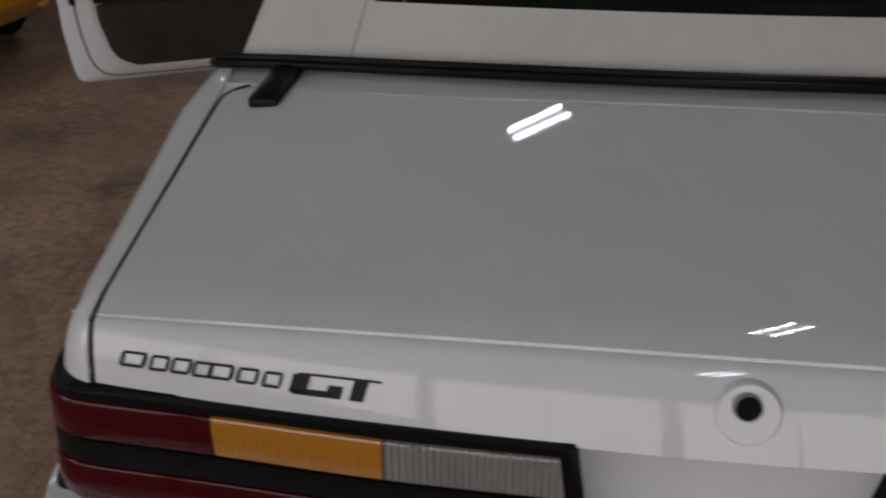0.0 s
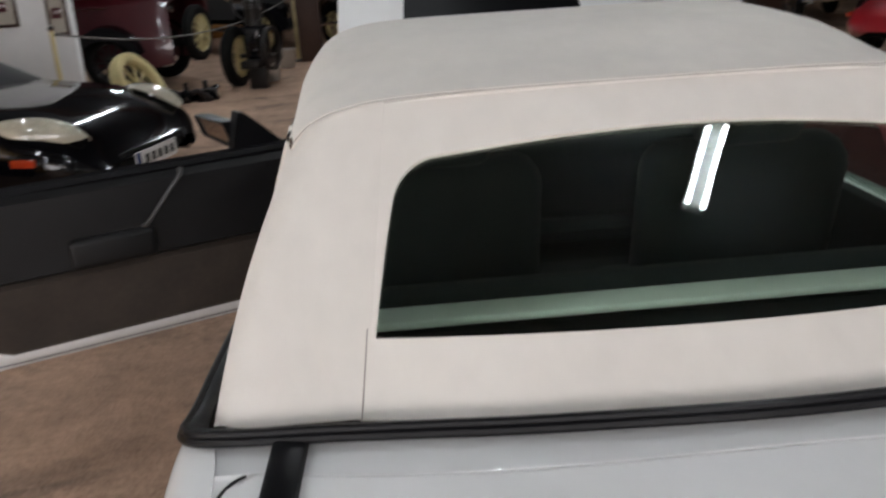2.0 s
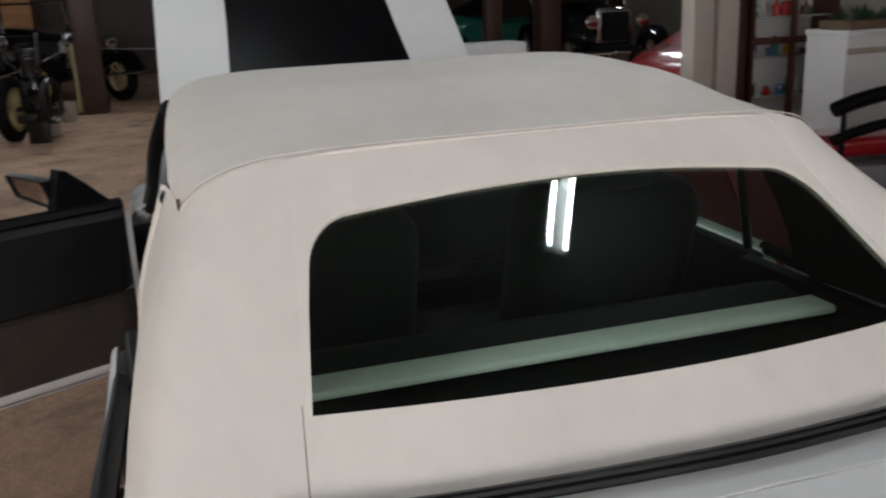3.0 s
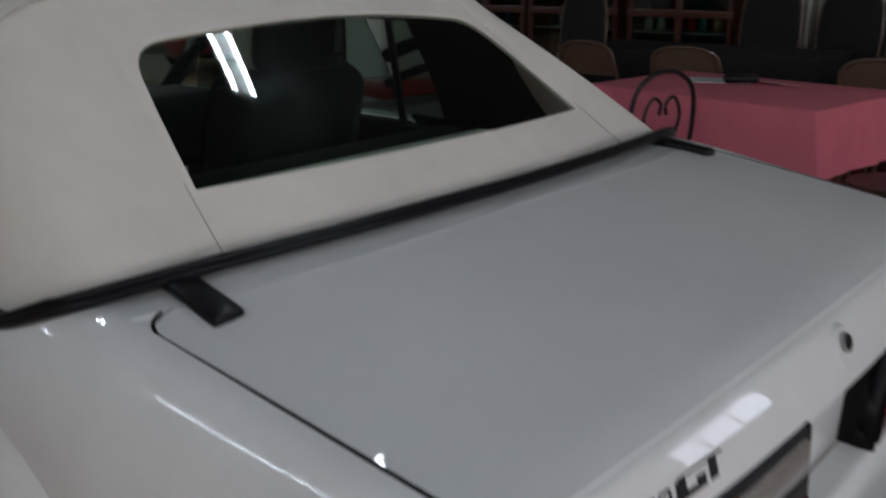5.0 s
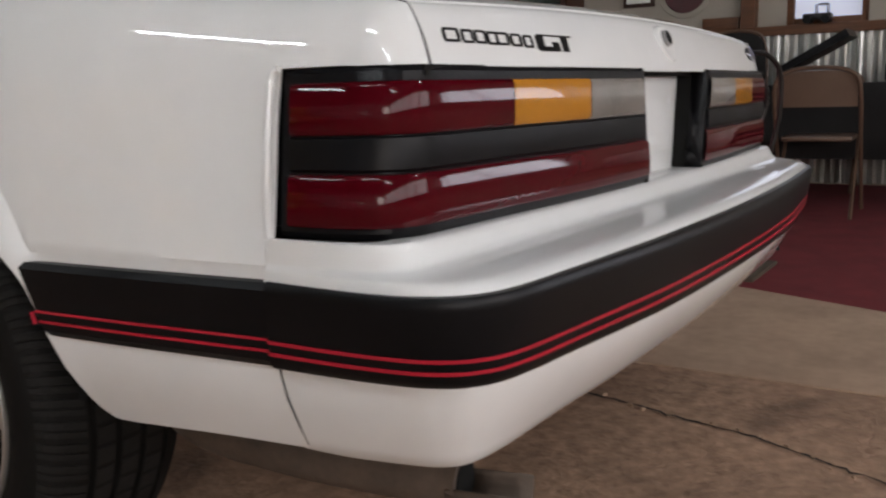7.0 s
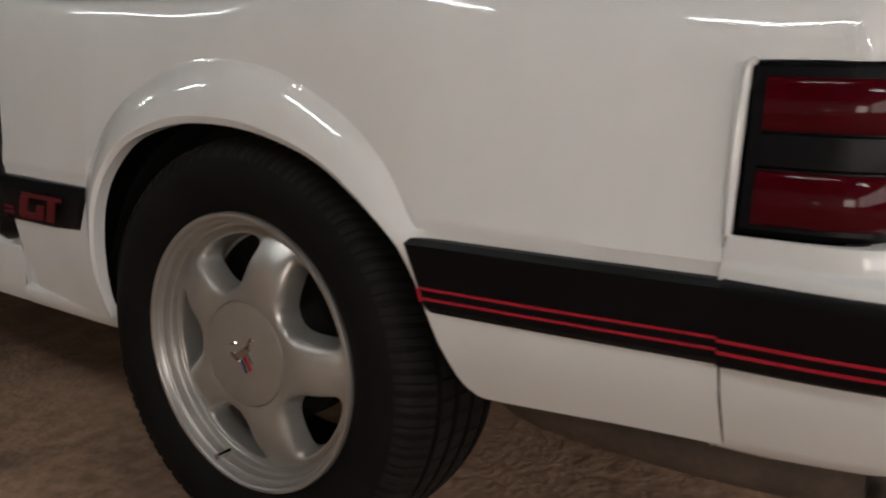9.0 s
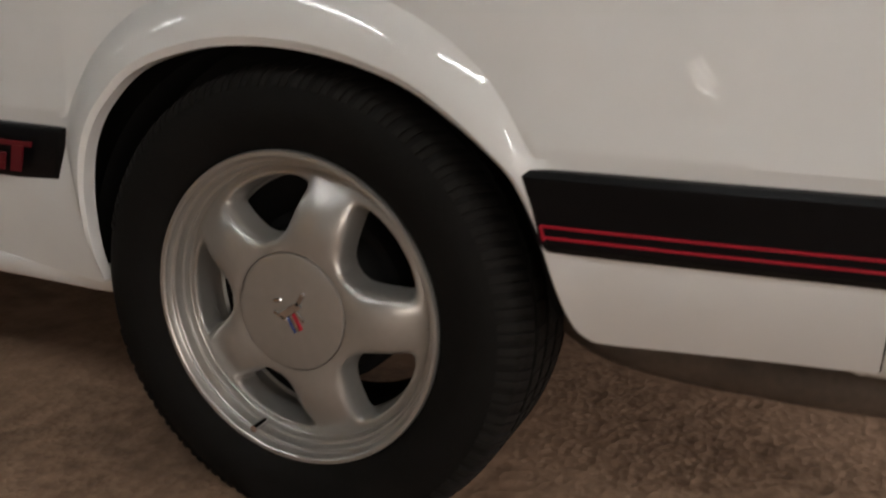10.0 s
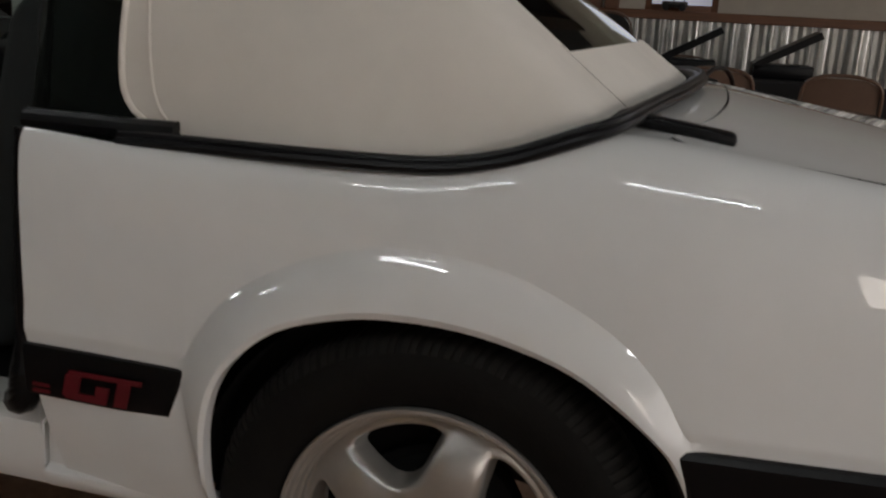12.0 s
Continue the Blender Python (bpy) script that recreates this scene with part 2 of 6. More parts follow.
def speckle(m, scale, light, dark, amount):
    """Coarse grains of lighter and darker stone over a material's colour, with matching relief."""
    t = m.node_tree
    b = t.nodes["Principled BSDF"]
    co = t.nodes.new("ShaderNodeTexCoord").outputs["Object"]
    v = t.nodes.new("ShaderNodeTexVoronoi")
    v.inputs["Scale"].default_value = scale
    n = t.nodes.new("ShaderNodeTexNoise")
    n.inputs["Scale"].default_value, n.inputs["Detail"].default_value = scale * .45, 6
    r = t.nodes.new("ShaderNodeMapRange")
    r.inputs["From Min"].default_value, r.inputs["From Max"].default_value = .35, .65
    c = t.nodes.new("ShaderNodeMix")
    c.data_type = "RGBA"
    c.inputs["A"].default_value, c.inputs["B"].default_value = (*dark, 1), (*light, 1)
    mix = t.nodes.new("ShaderNodeMix")
    mix.data_type = "RGBA"
    # coarse where the surface has worn through, smooth elsewhere
    worn = t.nodes.new("ShaderNodeTexNoise")
    worn.inputs["Scale"].default_value, worn.inputs["Detail"].default_value = 0.8, 3
    wr = t.nodes.new("ShaderNodeMapRange")
    wr.inputs["From Min"].default_value, wr.inputs["From Max"].default_value = .42, .58
    wr.inputs["To Min"].default_value, wr.inputs["To Max"].default_value = amount * .3, amount
    t.links.new(co, worn.inputs["Vector"])
    t.links.new(worn.outputs["Fac"], wr.inputs["Value"])
    t.links.new(wr.outputs["Result"], mix.inputs["Factor"])
    # oil stains
    oil = t.nodes.new("ShaderNodeTexNoise")
    oil.inputs["Scale"].default_value, oil.inputs["Detail"].default_value, oil.inputs["Distortion"].default_value = 2.6, 7, 0.6
    orr = t.nodes.new("ShaderNodeMapRange")
    orr.inputs["From Min"].default_value, orr.inputs["From Max"].default_value, orr.inputs["To Max"].default_value = .55, .72, .75
    stain = t.nodes.new("ShaderNodeMix")
    stain.data_type = "RGBA"
    stain.inputs["B"].default_value = (0.085, 0.055, 0.040, 1)
    t.links.new(co, oil.inputs["Vector"])
    t.links.new(oil.outputs["Fac"], orr.inputs["Value"])
    t.links.new(orr.outputs["Result"], stain.inputs["Factor"])
    src = b.inputs["Base Color"].links[0].from_socket
    t.links.new(co, v.inputs["Vector"])
    t.links.new(co, n.inputs["Vector"])
    t.links.new(n.outputs["Fac"], r.inputs["Value"])
    t.links.new(r.outputs["Result"], c.inputs["Factor"])
    t.links.new(src, mix.inputs["A"])
    t.links.new(c.outputs["Result"], mix.inputs["B"])
    t.links.new(mix.outputs["Result"], stain.inputs["A"])
    t.links.new(stain.outputs["Result"], b.inputs["Base Color"])
    grain = t.nodes.new("ShaderNodeBump")
    grain.inputs["Strength"].default_value, grain.inputs["Distance"].default_value = 0.36, 0.008
    t.links.new(v.outputs["Distance"], grain.inputs["Height"])
    t.links.new(b.inputs["Normal"].links[0].from_socket, grain.inputs["Normal"])
    t.links.new(grain.outputs[0], b.inputs["Normal"])


speckle(floor_mat, 62, (0.60, 0.392, 0.265), (0.15, 0.087, 0.055), 0.40)
carpet_red = mat("red_carpet", (0.22, 0.022, 0.028), rough=0.95, vary=0.35, scale=6, bump=0.4, bump_scale=300)
plaster = mat("cream_plaster", (0.42, 0.375, 0.315), rough=0.9, vary=0.12, scale=2, bump=0.1, bump_scale=40)
white_wall = mat("white_wall", (0.74, 0.73, 0.72), rough=0.8, vary=0.08, scale=2, bump=0.05)
steel = mat("galvanised_steel", (0.58, 0.58, 0.56), rough=0.28, metal=0.9, vary=0.25, scale=5)
oak = mat("brown_wood", (0.16, 0.060, 0.022), rough=0.5, vary=0.45, scale=4, streak=(1, 1, 12), bump=0.1)
dark_wood = mat("dark_wood", (0.05, 0.022, 0.014), rough=0.45, vary=0.4, scale=4, bump=0.1)
ceiling_mat = mat("dark_ceiling", (0.10, 0.105, 0.112), rough=0.9, vary=0.3, scale=1)
pink_cloth = mat("pink_tablecloth", (0.74, 0.18, 0.235), rough=0.9, vary=0.12, scale=6, bump=0.1, bump_scale=200)
black_cloth = mat("black_cloth", (0.012, 0.011, 0.011), rough=0.9, vary=0.3)
tan_metal = mat("tan_painted_steel", (0.13, 0.078, 0.052), rough=0.4, vary=0.15, coat=0.3)
iron = mat("black_iron", (0.02, 0.017, 0.016), rough=0.35, vary=0.2, metal=0.3)
lamp_mat = mat("tube_glow", (0.84, 0.93, 1.0), emit=60.0)
daylight = mat("window_sky", (0.80, 0.86, 1.0), emit=2.4)
daylight_mid = mat("hazy_window_sky", (0.86, 0.88, 0.96), emit=1.3)
daylight_bright = mat("bright_window_sky", (0.82, 0.87, 1.0), emit=5.0)
daylight_dim = mat("pale_window_sky", (0.74, 0.80, 1.0), emit=0.36)

SOUTH_AT = (-8.4, -6.1, -3.8, -1.5, 0.8)
crack_dark = mat("crack_dirt", (0.035, 0.024, 0.018), rough=0.95, vary=0.3)
chips = bmesh.new()
X0, X1, X2, Y0, YM, Y1, ZC = -9.0, 5.75, 11.0, -7.0, 6.9, 20.0, 3.4


def structure(name, bm, material, label, smooth=False):
    return single(name, bm, material, label, name.split("_")[0], kind="structure", smooth=smooth)


def wall_with_openings(name, axis, at, a0, a1, openings, material, label, depth=0.2, side=1):
    """A wall across the plan with rectangular openings (from, to, sill, head) cut through it."""
    bm = bmesh.new()
    cuts = sorted(openings)
    edges = [a0] + [v for o in cuts for v in o[:2]] + [a1]

    def block(p, q, z0, z1):
        if q - p < 1e-4 or z1 - z0 < 1e-4:
            return
        mid, size = (p + q) / 2, q - p
        c = at + side * depth / 2
        if axis == "x":
            box((depth, size, z1 - z0), (c, mid, (z0 + z1) / 2), 0, bm)
        else:
            box((size, depth, z1 - z0), (mid, c, (z0 + z1) / 2), 0, bm)

    for k in range(0, len(edges), 2):
        block(edges[k], edges[k + 1], 0, ZC)
    for p, q, z0, z1 in cuts:
        block(p, q, 0, z0)
        block(p, q, z1, ZC)
    return structure(name, bm, material, label)


def window(name, axis, at, p, q, z0, z1, side, watts, color=(1.0, 0.91, 0.79), bars=2, view=daylight):
    """A wooden window with glass bars, daylight behind it and in its opening."""
    w = tagged(new(name), "wooden window with daylight behind", "window", "", "structure")
    mid, half, zm, hz = (p + q) / 2, (q - p) / 2, (z0 + z1) / 2, (z1 - z0) / 2

    def place(a, z, da, dz, d=0.06, off=0.05):
        c = at + side * off
        return box((d, da, dz), (c, a, z), 0.004) if axis == "x" else box((da, d, dz), (a, c, z), 0.004)

    for a, z, da, dz in ((p + .025, zm, .05, 2 * hz), (q - .025, zm, .05, 2 * hz), (mid, z0 + .025, 2 * half - .1, .05), (mid, z1 - .025, 2 * half - .1, .05)):
        part("window_frame", place(a, z, da, dz), oak, w)
    for k in range(1, bars):
        part("window_bar", place(p + (q - p) * k / bars, zm, .03, 2 * hz - .1, .04), oak, w)
    pane = place(mid, zm, 2 * half, 2 * hz, 0.01, 0.16)
    part("sky_backdrop", pane, view, w, "bright sky seen through the window")
    c = at + side * 0.03
    if axis == "x":
        area(name + "_daylight", (c - side * 0.06, mid, zm), (c - side * 2, mid, zm - 0.25), 2 * half, 2 * hz, watts, color)
    else:
        area(name + "_daylight", (mid, c - side * 0.06, zm), (mid, c - side * 2, zm - 0.25), 2 * half, 2 * hz, watts, color)


structure("floor", box((X2 - X0 + .4, Y1 - Y0 + .4, 0.2), ((X0 + X2) / 2, (Y0 + Y1) / 2, -0.1)), floor_mat, "worn brown concrete floor with stains")
structure("ceiling", box((X2 - X0 + .4, Y1 - Y0 + .4, 0.2), ((X0 + X2) / 2, (Y0 + Y1) / 2, ZC + 0.1)), ceiling_mat, "dark ceiling with beams")
wall_with_openings("wall_east", "x", X1, Y0, YM, [(-6.85, -5.0, 1.05, 2.6), (-0.41, 0.16, 1.19, 2.2)], plaster, "cream plaster wall")
wall_with_openings("wall_west", "x", X0, Y0, Y1, [(-6.6, -4.6, 1.0, 2.6), (-1.40, -0.95, 1.05, 1.62)], white_wall, "white wall with windows", side=-1)
wall_with_openings("wall_south", "y", Y0, X0, X1, [(p, p + 2.2, 0.9, 3.1) for p in SOUTH_AT], plaster, "cream plaster wall with windows", side=-1)
structure("wall_return", box((X2 - X1, 0.2, ZC), ((X2 + X1) / 2, YM - 0.1, ZC / 2)), plaster, "cream plaster wall")
structure("wall_far_east", box((0.2, Y1 - YM, ZC), (X2 + 0.1, (Y1 + YM) / 2, ZC / 2)), plaster, "cream plaster wall")
structure("wall_north", box((X2 - X0, 0.2, ZC), ((X0 + X2) / 2, Y1 + 0.1, ZC / 2)), dark_wood, "dark boarded wall")
structure("partition", box((5.23, 0.12, 2.6), (-6.385, 9.1, 1.3)), white_wall, "white partition wall hung with pictures")
thick(structure("carpet", sheet([[(x, y, 0.008), (X1 - .03, y, 0.008)] for x, y in ((1.45, -1.75), (1.70, -1.1), (1.92, -.5), (2.0, .3), (2.05, 7.2))]), carpet_red, "red carpet laid on the floor"), 0.006, -1.0, False)
slab_mat = mat("paler_concrete", (0.52, 0.36, 0.25), rough=0.85, color2=(0.35, 0.235, 0.165), scale=3, bump=0.2, bump_scale=40, detail=8)
structure("floor_slab", box((1.6, 3.9, 0.006), (1.63, -2.30, 0.002), 0.002), slab_mat, "paler worn concrete slab set in the floor")
rng_f = random.Random(8)
for path, wide in (([(.56, -.35), (.517, -.552), (.469, -.725), (.428, -.912), (.366, -1.07), (.30, -1.213), (.20, -1.5)], .0045),):
    line = catmull([(x, y, 0) for x, y in path], 8)
    left, right = [], []
    for p in line:
        p = p + Vector((rng_f.uniform(-.006, .006), rng_f.uniform(-.006, .006), 0))
        g = wide * rng_f.uniform(.4, 1.4)
        left.append((p.x - g, p.y, .0025))
        right.append((p.x + g, p.y, .0025))
    structure("floor_crack", sheet([left, right]), crack_dark, "dark crack in the concrete floor")
    for p in line[2::3]:
        s = rng_f.uniform(.003, .007)
        box((s * 1.6, s, s), (p.x + rng_f.uniform(-.02, .02), p.y + rng_f.uniform(-.02, .02), s / 2), 0, chips, Matrix.Rotation(rng_f.uniform(0, 3), 4, "Z"))
single("grit", chips, slab_mat, "loose chips of concrete along the floor cracks", "grit", kind="stuff")
WEST, SOUTH = 60.0, 24.0
for k, p in enumerate((-6.6,)):
    window("window_%d" % (k + 1), "x", X0, p, p + 2.0, 1.0, 2.6, -1, WEST, bars=3)
for k, p in enumerate(SOUTH_AT):
    window("window_%d" % (k + 2), "y", Y0, p, p + 2.2, 0.9, 3.1, -1, SOUTH, bars=2)
window("window_7", "x", X1, -0.41, 0.16, 1.19, 2.2, 1, 0.8, (0.8, 0.88, 1.0), 1, daylight_dim)
window("window_8", "x", X1, -6.85, -5.0, 1.05, 2.6, 1, 8.0, (0.8, 0.88, 1.0), 3, daylight_bright)
window("window_9", "x", X0, -1.40, -0.95, 1.05, 1.62, -1, 0.6, bars=1, view=daylight_mid)
for y in np.arange(-6.0, 20, 2.6):
    structure("ceiling_beam", box((X2 - X0, 0.16, 0.24), ((X0 + X2) / 2, y, ZC - 0.12), 0.01), dark_wood, "dark timber ceiling beam")


def tube_light(x, y, turn=0.0, long=1.2):
    f = thing("ceiling_light", "fluorescent light with two bare tubes hung from the ceiling", "lamp", pose(x, y, ZC - 0.36, 0, 0, turn), "ceiling lights")
    part("fixture", box((0.11, long + .06, 0.045), (0, 0, 0.045), 0.008), grey_metal, f)
    for dx in (-0.042, 0.042):
        part("tube", cyl(0.0132, long, (dx, 0, 0.0), "Y", 12), lamp_mat, f, "glowing fluorescent tube")
    for k in (-1, 1):
        part("hanger", cyl(0.006, 0.30, (0, k * long * .36, 0.215), "Z", 8), grey_metal, f)
    return f


for x, y, t, l in ((0.71, 0.53, -24, .54), (-0.36, 2.22, -58, .34), (0.6, -3.2, 0, 1.2), (-3.0, -1.0, 10, 1.2), (-3.5, 1.25, -26, 1.2), (-3.4, 5.2, 0, 1.2), (2.6, 6.2, 0, 1.2), (-2.5, 8.3, 0, 2.0),
                   (1.6, 9.8, 0, 1.2), (-2.0, 12.4, 0, 1.8), (5.6, 9.6, 0, 1.2), (-3.6, -3.6, 0, 1.2), (7.5, 12.5, 0, 1.2), (-4.5, 16.5, 0, 1.2)):
    tube_light(x, y, t, l)

# corrugated wainscot and rail on the east wall
rows = []
ys = np.arange(-4.0, 1.65, 0.0125)
for z in (0.02, 1.12):
    rows.append([(X1 - 0.03 + 0.022 * math.sin(6.28319 * y / 0.072), y, z) for y in ys])
thick(structure("wainscot", sheet(rows), steel, "corrugated galvanised steel wainscot", smooth=True), 0.002)
structure("trim", box((0.07, 5.65, 0.07), (X1 - 0.035, -1.18, 1.155), 0.008), oak, "brown wooden rail over the wainscot")

# ---- the white convertible: rear axle at y = 0, nose towards +y ----
car = thing("convertible_car", "white convertible car, cream soft top, open driver's door, raised hood", "car")

GAP_Y = [-0.811, -0.5, -0.319, -0.24, -0.165, -0.1, -0.03, 0.03, 0.13, 0.25, 0.5, 0.668]
TOP_X = [-0.700, -0.7167, -0.7267, -0.730, -0.745, -0.775, -0.788, -0.789, -0.791, -0.793, -0.795, -0.795]
TOP_Z = [0.885, 0.926, 0.951, 0.960, 0.963, 0.940, 0.915, 0.900, 0.893, 0.888, 0.892, 0.905]
MID_Y = [-0.92, -0.72, -0.5, -0.3, 0.0, 0.4, 0.67, 1.9, 2.5, 3.3]
MID_X = [-0.782, -0.803, -0.826, -0.842, -0.846, -0.830, -0.824, -0.824, -0.83, -0.78]


def smooth_interp(y, ys, vs):
    """Interpolation with softened corners."""
    return sum(float(np.interp(y + d, ys, vs)) * w for d, w in ((-0.03, 0.2), (-0.015, 0.2), (0, 0.2), (0.015, 0.2), (0.03, 0.2)))


def top_point(y):
    return smooth_interp(y, GAP_Y, TOP_X), smooth_interp(y, GAP_Y, TOP_Z)


def mid_x(y):
    return smooth_interp(y, MID_Y, MID_X)


def wing_x(y, z):
    """The side at the moulding line, or higher over the wheel arch, where it leans in."""
    return mid_x(y) + 0.055 * max(0.0, z - 0.598)


def bez(a, b, c, d, t):
    s = 1 - t
    return a * s ** 3 + 3 * b * s * s * t + 3 * c * s * t * t + d * t ** 3


def side_point(xm, zm, ym, xt, zt, yt, v):
    """The upper side from the moulding line to the top edge, over a rounded shoulder."""
    lean, full = float(np.interp(yt, [-0.72, -0.3], [0.025, 0.004])), float(np.interp(yt, [-0.72, -0.3], [0.76, 0.86]))
    x = bez(xm, xm + lean, xt + full * (xm - xt), xt, v)
    z = bez(zm, max(zm + 0.3 * (zt - zm), 0.598 + float(np.interp(yt, [-0.72, -0.3], [0.52, 0.68])) * (zt - 0.598)), zt - 0.003, zt, v)
    return x, ym + (yt - ym) * v, z


def body_side(low, mid, top, flare, top_at, n=4):
    """A body side with a flared wheel arch: low edge, moulding line and top line, column by column."""
    L, M = catmull([(y, z, 0) for y, z in low], n), catmull([(y, z, 0) for y, z in mid], n)
    T = [p.x for p in catmull([(y, 0, 0) for y in top], n)]
    F = [p.x for p in catmull([(f, 0, 0) for f in flare], n)]
    rows_low, rows_up = 9, 20
    rows = []
    for r in range(rows_low + 1):
        v, row = r / rows_low, []
        for l, m, f in zip(L, M, F):
            y, z = l.x + (m.x - l.x) * v, l.y + (m.y - l.y) * v
            xm = mid_x(y)
            plain = xm + float(np.interp(z, [0.31, 0.36, 0.41, 0.45, 0.49, 0.60], [0.066, 0.056, 0.030, 0.012, 0.002, 0.0])) * float(np.interp(y, [0.0, 0.35], [1.0, 0.45]))
            roll = 0.006 * max(0.0, 1 - v * 9) ** 2
            xm = wing_x(m.x, m.y) if v == 1 else mid_x(y) + (wing_x(m.x, m.y) - mid_x(m.x)) * v
            lip = -0.864 + (xm + 0.864) * v - 0.004 * math.sin(3.1416 * v) + roll
            row.append((plain + (lip - plain) * min(max(f, 0), 1), y, z))
        rows.append(row)
    # a narrow sloping ledge runs along the side just above the moulding
    for v in [0.012, 0.024, 0.036, 0.048, 0.060, 0.072, 0.085] + [r / rows_up for r in range(2, rows_up + 1)]:
        row = []
        for m, yt in zip(M, T):
            xt, zt = top_at(yt)
            p = side_point(wing_x(m.x, m.y), m.y, m.x, xt, zt, yt, v)
            ledge = min(1.0, max(0.0, (0.607 - m.y) / 0.006)) * (0.5 + 0.5 * math.cos(3.1416 * min(1.0, max(0.0, (p[2] - 0.600) / 0.045))))
            row.append((p[0] - 0.003 * ledge, p[1], p[2]))
        rows.append(row)
    # lip folded inwards round the arch
    fold = [[(p[0] + 0.010 * f + 0.010, p[1], p[2]) for p, f in zip(rows[0], F)]]
    return sheet(fold + rows)


LOW = [(-.712, .380), (-.6, .3775), (-.5, .373), (-.41, .3685), (-.387, .3745), (-.37, .40), (-.345, .49), (-.335, .52), (-.318, .555), (-.294, .589),
       (-.226, .641), (-.156, .678), (-.05, .704), (.055, .709), (.142, .698), (.232, .668), (.296, .615), (.330, .562), (.345, .50), (.347, .44),
       (.345, .39), (.342, .358), (.352, .346), (.40, .346), (.48, .346), (.57, .346), (.628, .346)]
MID = [(-.712, .598), (-.6, .598), (-.5, .598), (-.43, .598), (-.40, .598), (-.385, .598), (-.365, .598), (-.35, .598), (-.338, .598), (-.322, .604),
       (-.275, .675), (-.20, .735), (-.08, .785), (.05, .799), (.16, .782), (.265, .735), (.33, .685), (.37, .63), (.388, .598), (.395, .592),
       (.40, .590), (.405, .589), (.42, .588), (.45, .588), (.52, .588), (.60, .588), (.668, .588)]
TOP = [-.712, -.62, -.53, -.46, -.42, -.40, -.37, -.35, -.335, -.315, -.27, -.20, -.10, .03, .13, .22, .29, .35, .385, .40, .41, .42, .44, .47, .53, .60, .668]
FLARE = [0, 0, 0, 0, 0, .03, .12, .28, .5, .85, 1, 1, 1, 1, 1, 1, 1, 1, .97, .9, .78, .62, .5, .38, .18, .06, 0]

for sx in (1, -1):
    bm = body_side(LOW, MID, TOP, FLARE, top_point)
    # corner of the wing above the tail light
    xm, (xt, zt) = mid_x(-0.712), top_point(-0.712)
    v0 = min((k / 200 for k in range(200)), key=lambda v: abs(side_point(xm, 0.598, -0.712, xt, zt, -0.712, v)[2] - 0.812))
    steps = [v0] + [r / 20 for r in range(1, 21) if r / 20 > v0 + 0.01]
    first = [Vector(side_point(xm, 0.598, -0.712, xt, zt, -0.712, v)) for v in steps]
    def shoulder(yy):
        """The wing's profile above the tail light at a station."""
        a, (b, c) = mid_x(yy) + max(0.0, -0.74 - yy) * 0.25, top_point(yy)
        va = min((k / 200 for k in range(200)), key=lambda v: abs(side_point(a, 0.598, yy, b, c, yy, v)[2] - 0.812))
        return [Vector(side_point(a, 0.598, yy, b, c, yy, va + (1 - va) * (v - v0) / (1 - v0))) for v in steps]

    cols = [first] + [shoulder(yy) for yy in (-0.725, -0.74, -0.755, -0.77, -0.785, -0.795)]
    last = cols[-1]
    axis_x, top_z = last[-1].x, last[-1].z
    for step in range(1, 13):
        f = step / 12
        a = f * 1.5708
        col = []
        for p in last:
            d = axis_x - p.x
            low = 0.012 * (p.z - 0.812) / (top_z - 0.812)
            lin = float(np.interp(p.z - low, [0.8125, 0.831, 0.8495, 0.8618, 0.8745, 0.8784], [0.0393, 0.0345, 0.028, 0.0224, 0.0156, 0.0105]))
            fall = low * f
            col.append(Vector((axis_x - math.cos(a) ** 0.9 * d if step < 12 else axis_x + 0.002, -0.795 - 0.018 * f - math.sin(a) * ((1 - f) * d * 0.62 + f * lin), p.z - fall)))
        cols.append(col)
    corner = sheet(cols)
    tmp = bpy.data.meshes.new("tmp")
    corner.to_mesh(tmp)
    corner.free()
    bm.from_mesh(tmp)
    weld(bm, 0.0012)
    if sx < 0:
        mirror_x(bm)
    q = part("quarter_panel", bm, paint, car, "glossy white rear quarter panel with flared wheel arch", angle=28)
    thick(q, 0.003, 0.0)
    # sill lip carried back under the panel to the wheel arch
    lip = sheet([[((x + 0.006 * max(0.0, (0.40 - y) / 0.045) * (y < 0.40)) * sx, y, z) for y in (0.352, 0.362, 0.38, 0.41, 0.5, 0.58, 0.664)]
                 for x, z in ((-.790, .358), (-.804, .351), (-.8095, .346), (-.8105, .341), (-.804, .321), (-.796, .313), (-.775, .310))])
    part("sill_lip", lip, paint, car, "white lip along the lower body edge")
    # rolled edge of the wing beside the tail light
    edge = tube(catmull([((x) * sx, y, z) for x, y, z in ((-.8035, -.7085, .602), (-.8030, -.7085, .66), (-.7965, -.7085, .74), (-.7875, -.7090, .794), (-.7850, -.7120, .8080), (-.7840, -.7190, .8120))], 5), 0.0042, 8)
    part("panel_edge", edge, paint, car, "white rolled panel edge beside the tail light")
    # inside of the wheel housing
    well = sheet([[(x * sx, 0.02 + 0.372 * math.cos(a), 0.345 + 0.372 * math.sin(a)) for a in np.linspace(0.0, 3.02, 24)] for x in (-0.805, -0.5)])
    part("wheel_housing", well, gap_dark, car)
    part("wheel_housing", box((0.02, 0.74, 0.40), (-0.5 * sx, 0.02, 0.53)), gap_dark, car)

# deck lid: top, rounded bend and tail face
def crown(x):
    return 1 - (x / 0.69) ** 2


def deck_front(x):
    """The lid's front edge bows towards the tail."""
    return -0.262 - 0.088 * max(0.0, 1 - (abs(x) / 0.68) ** 3)


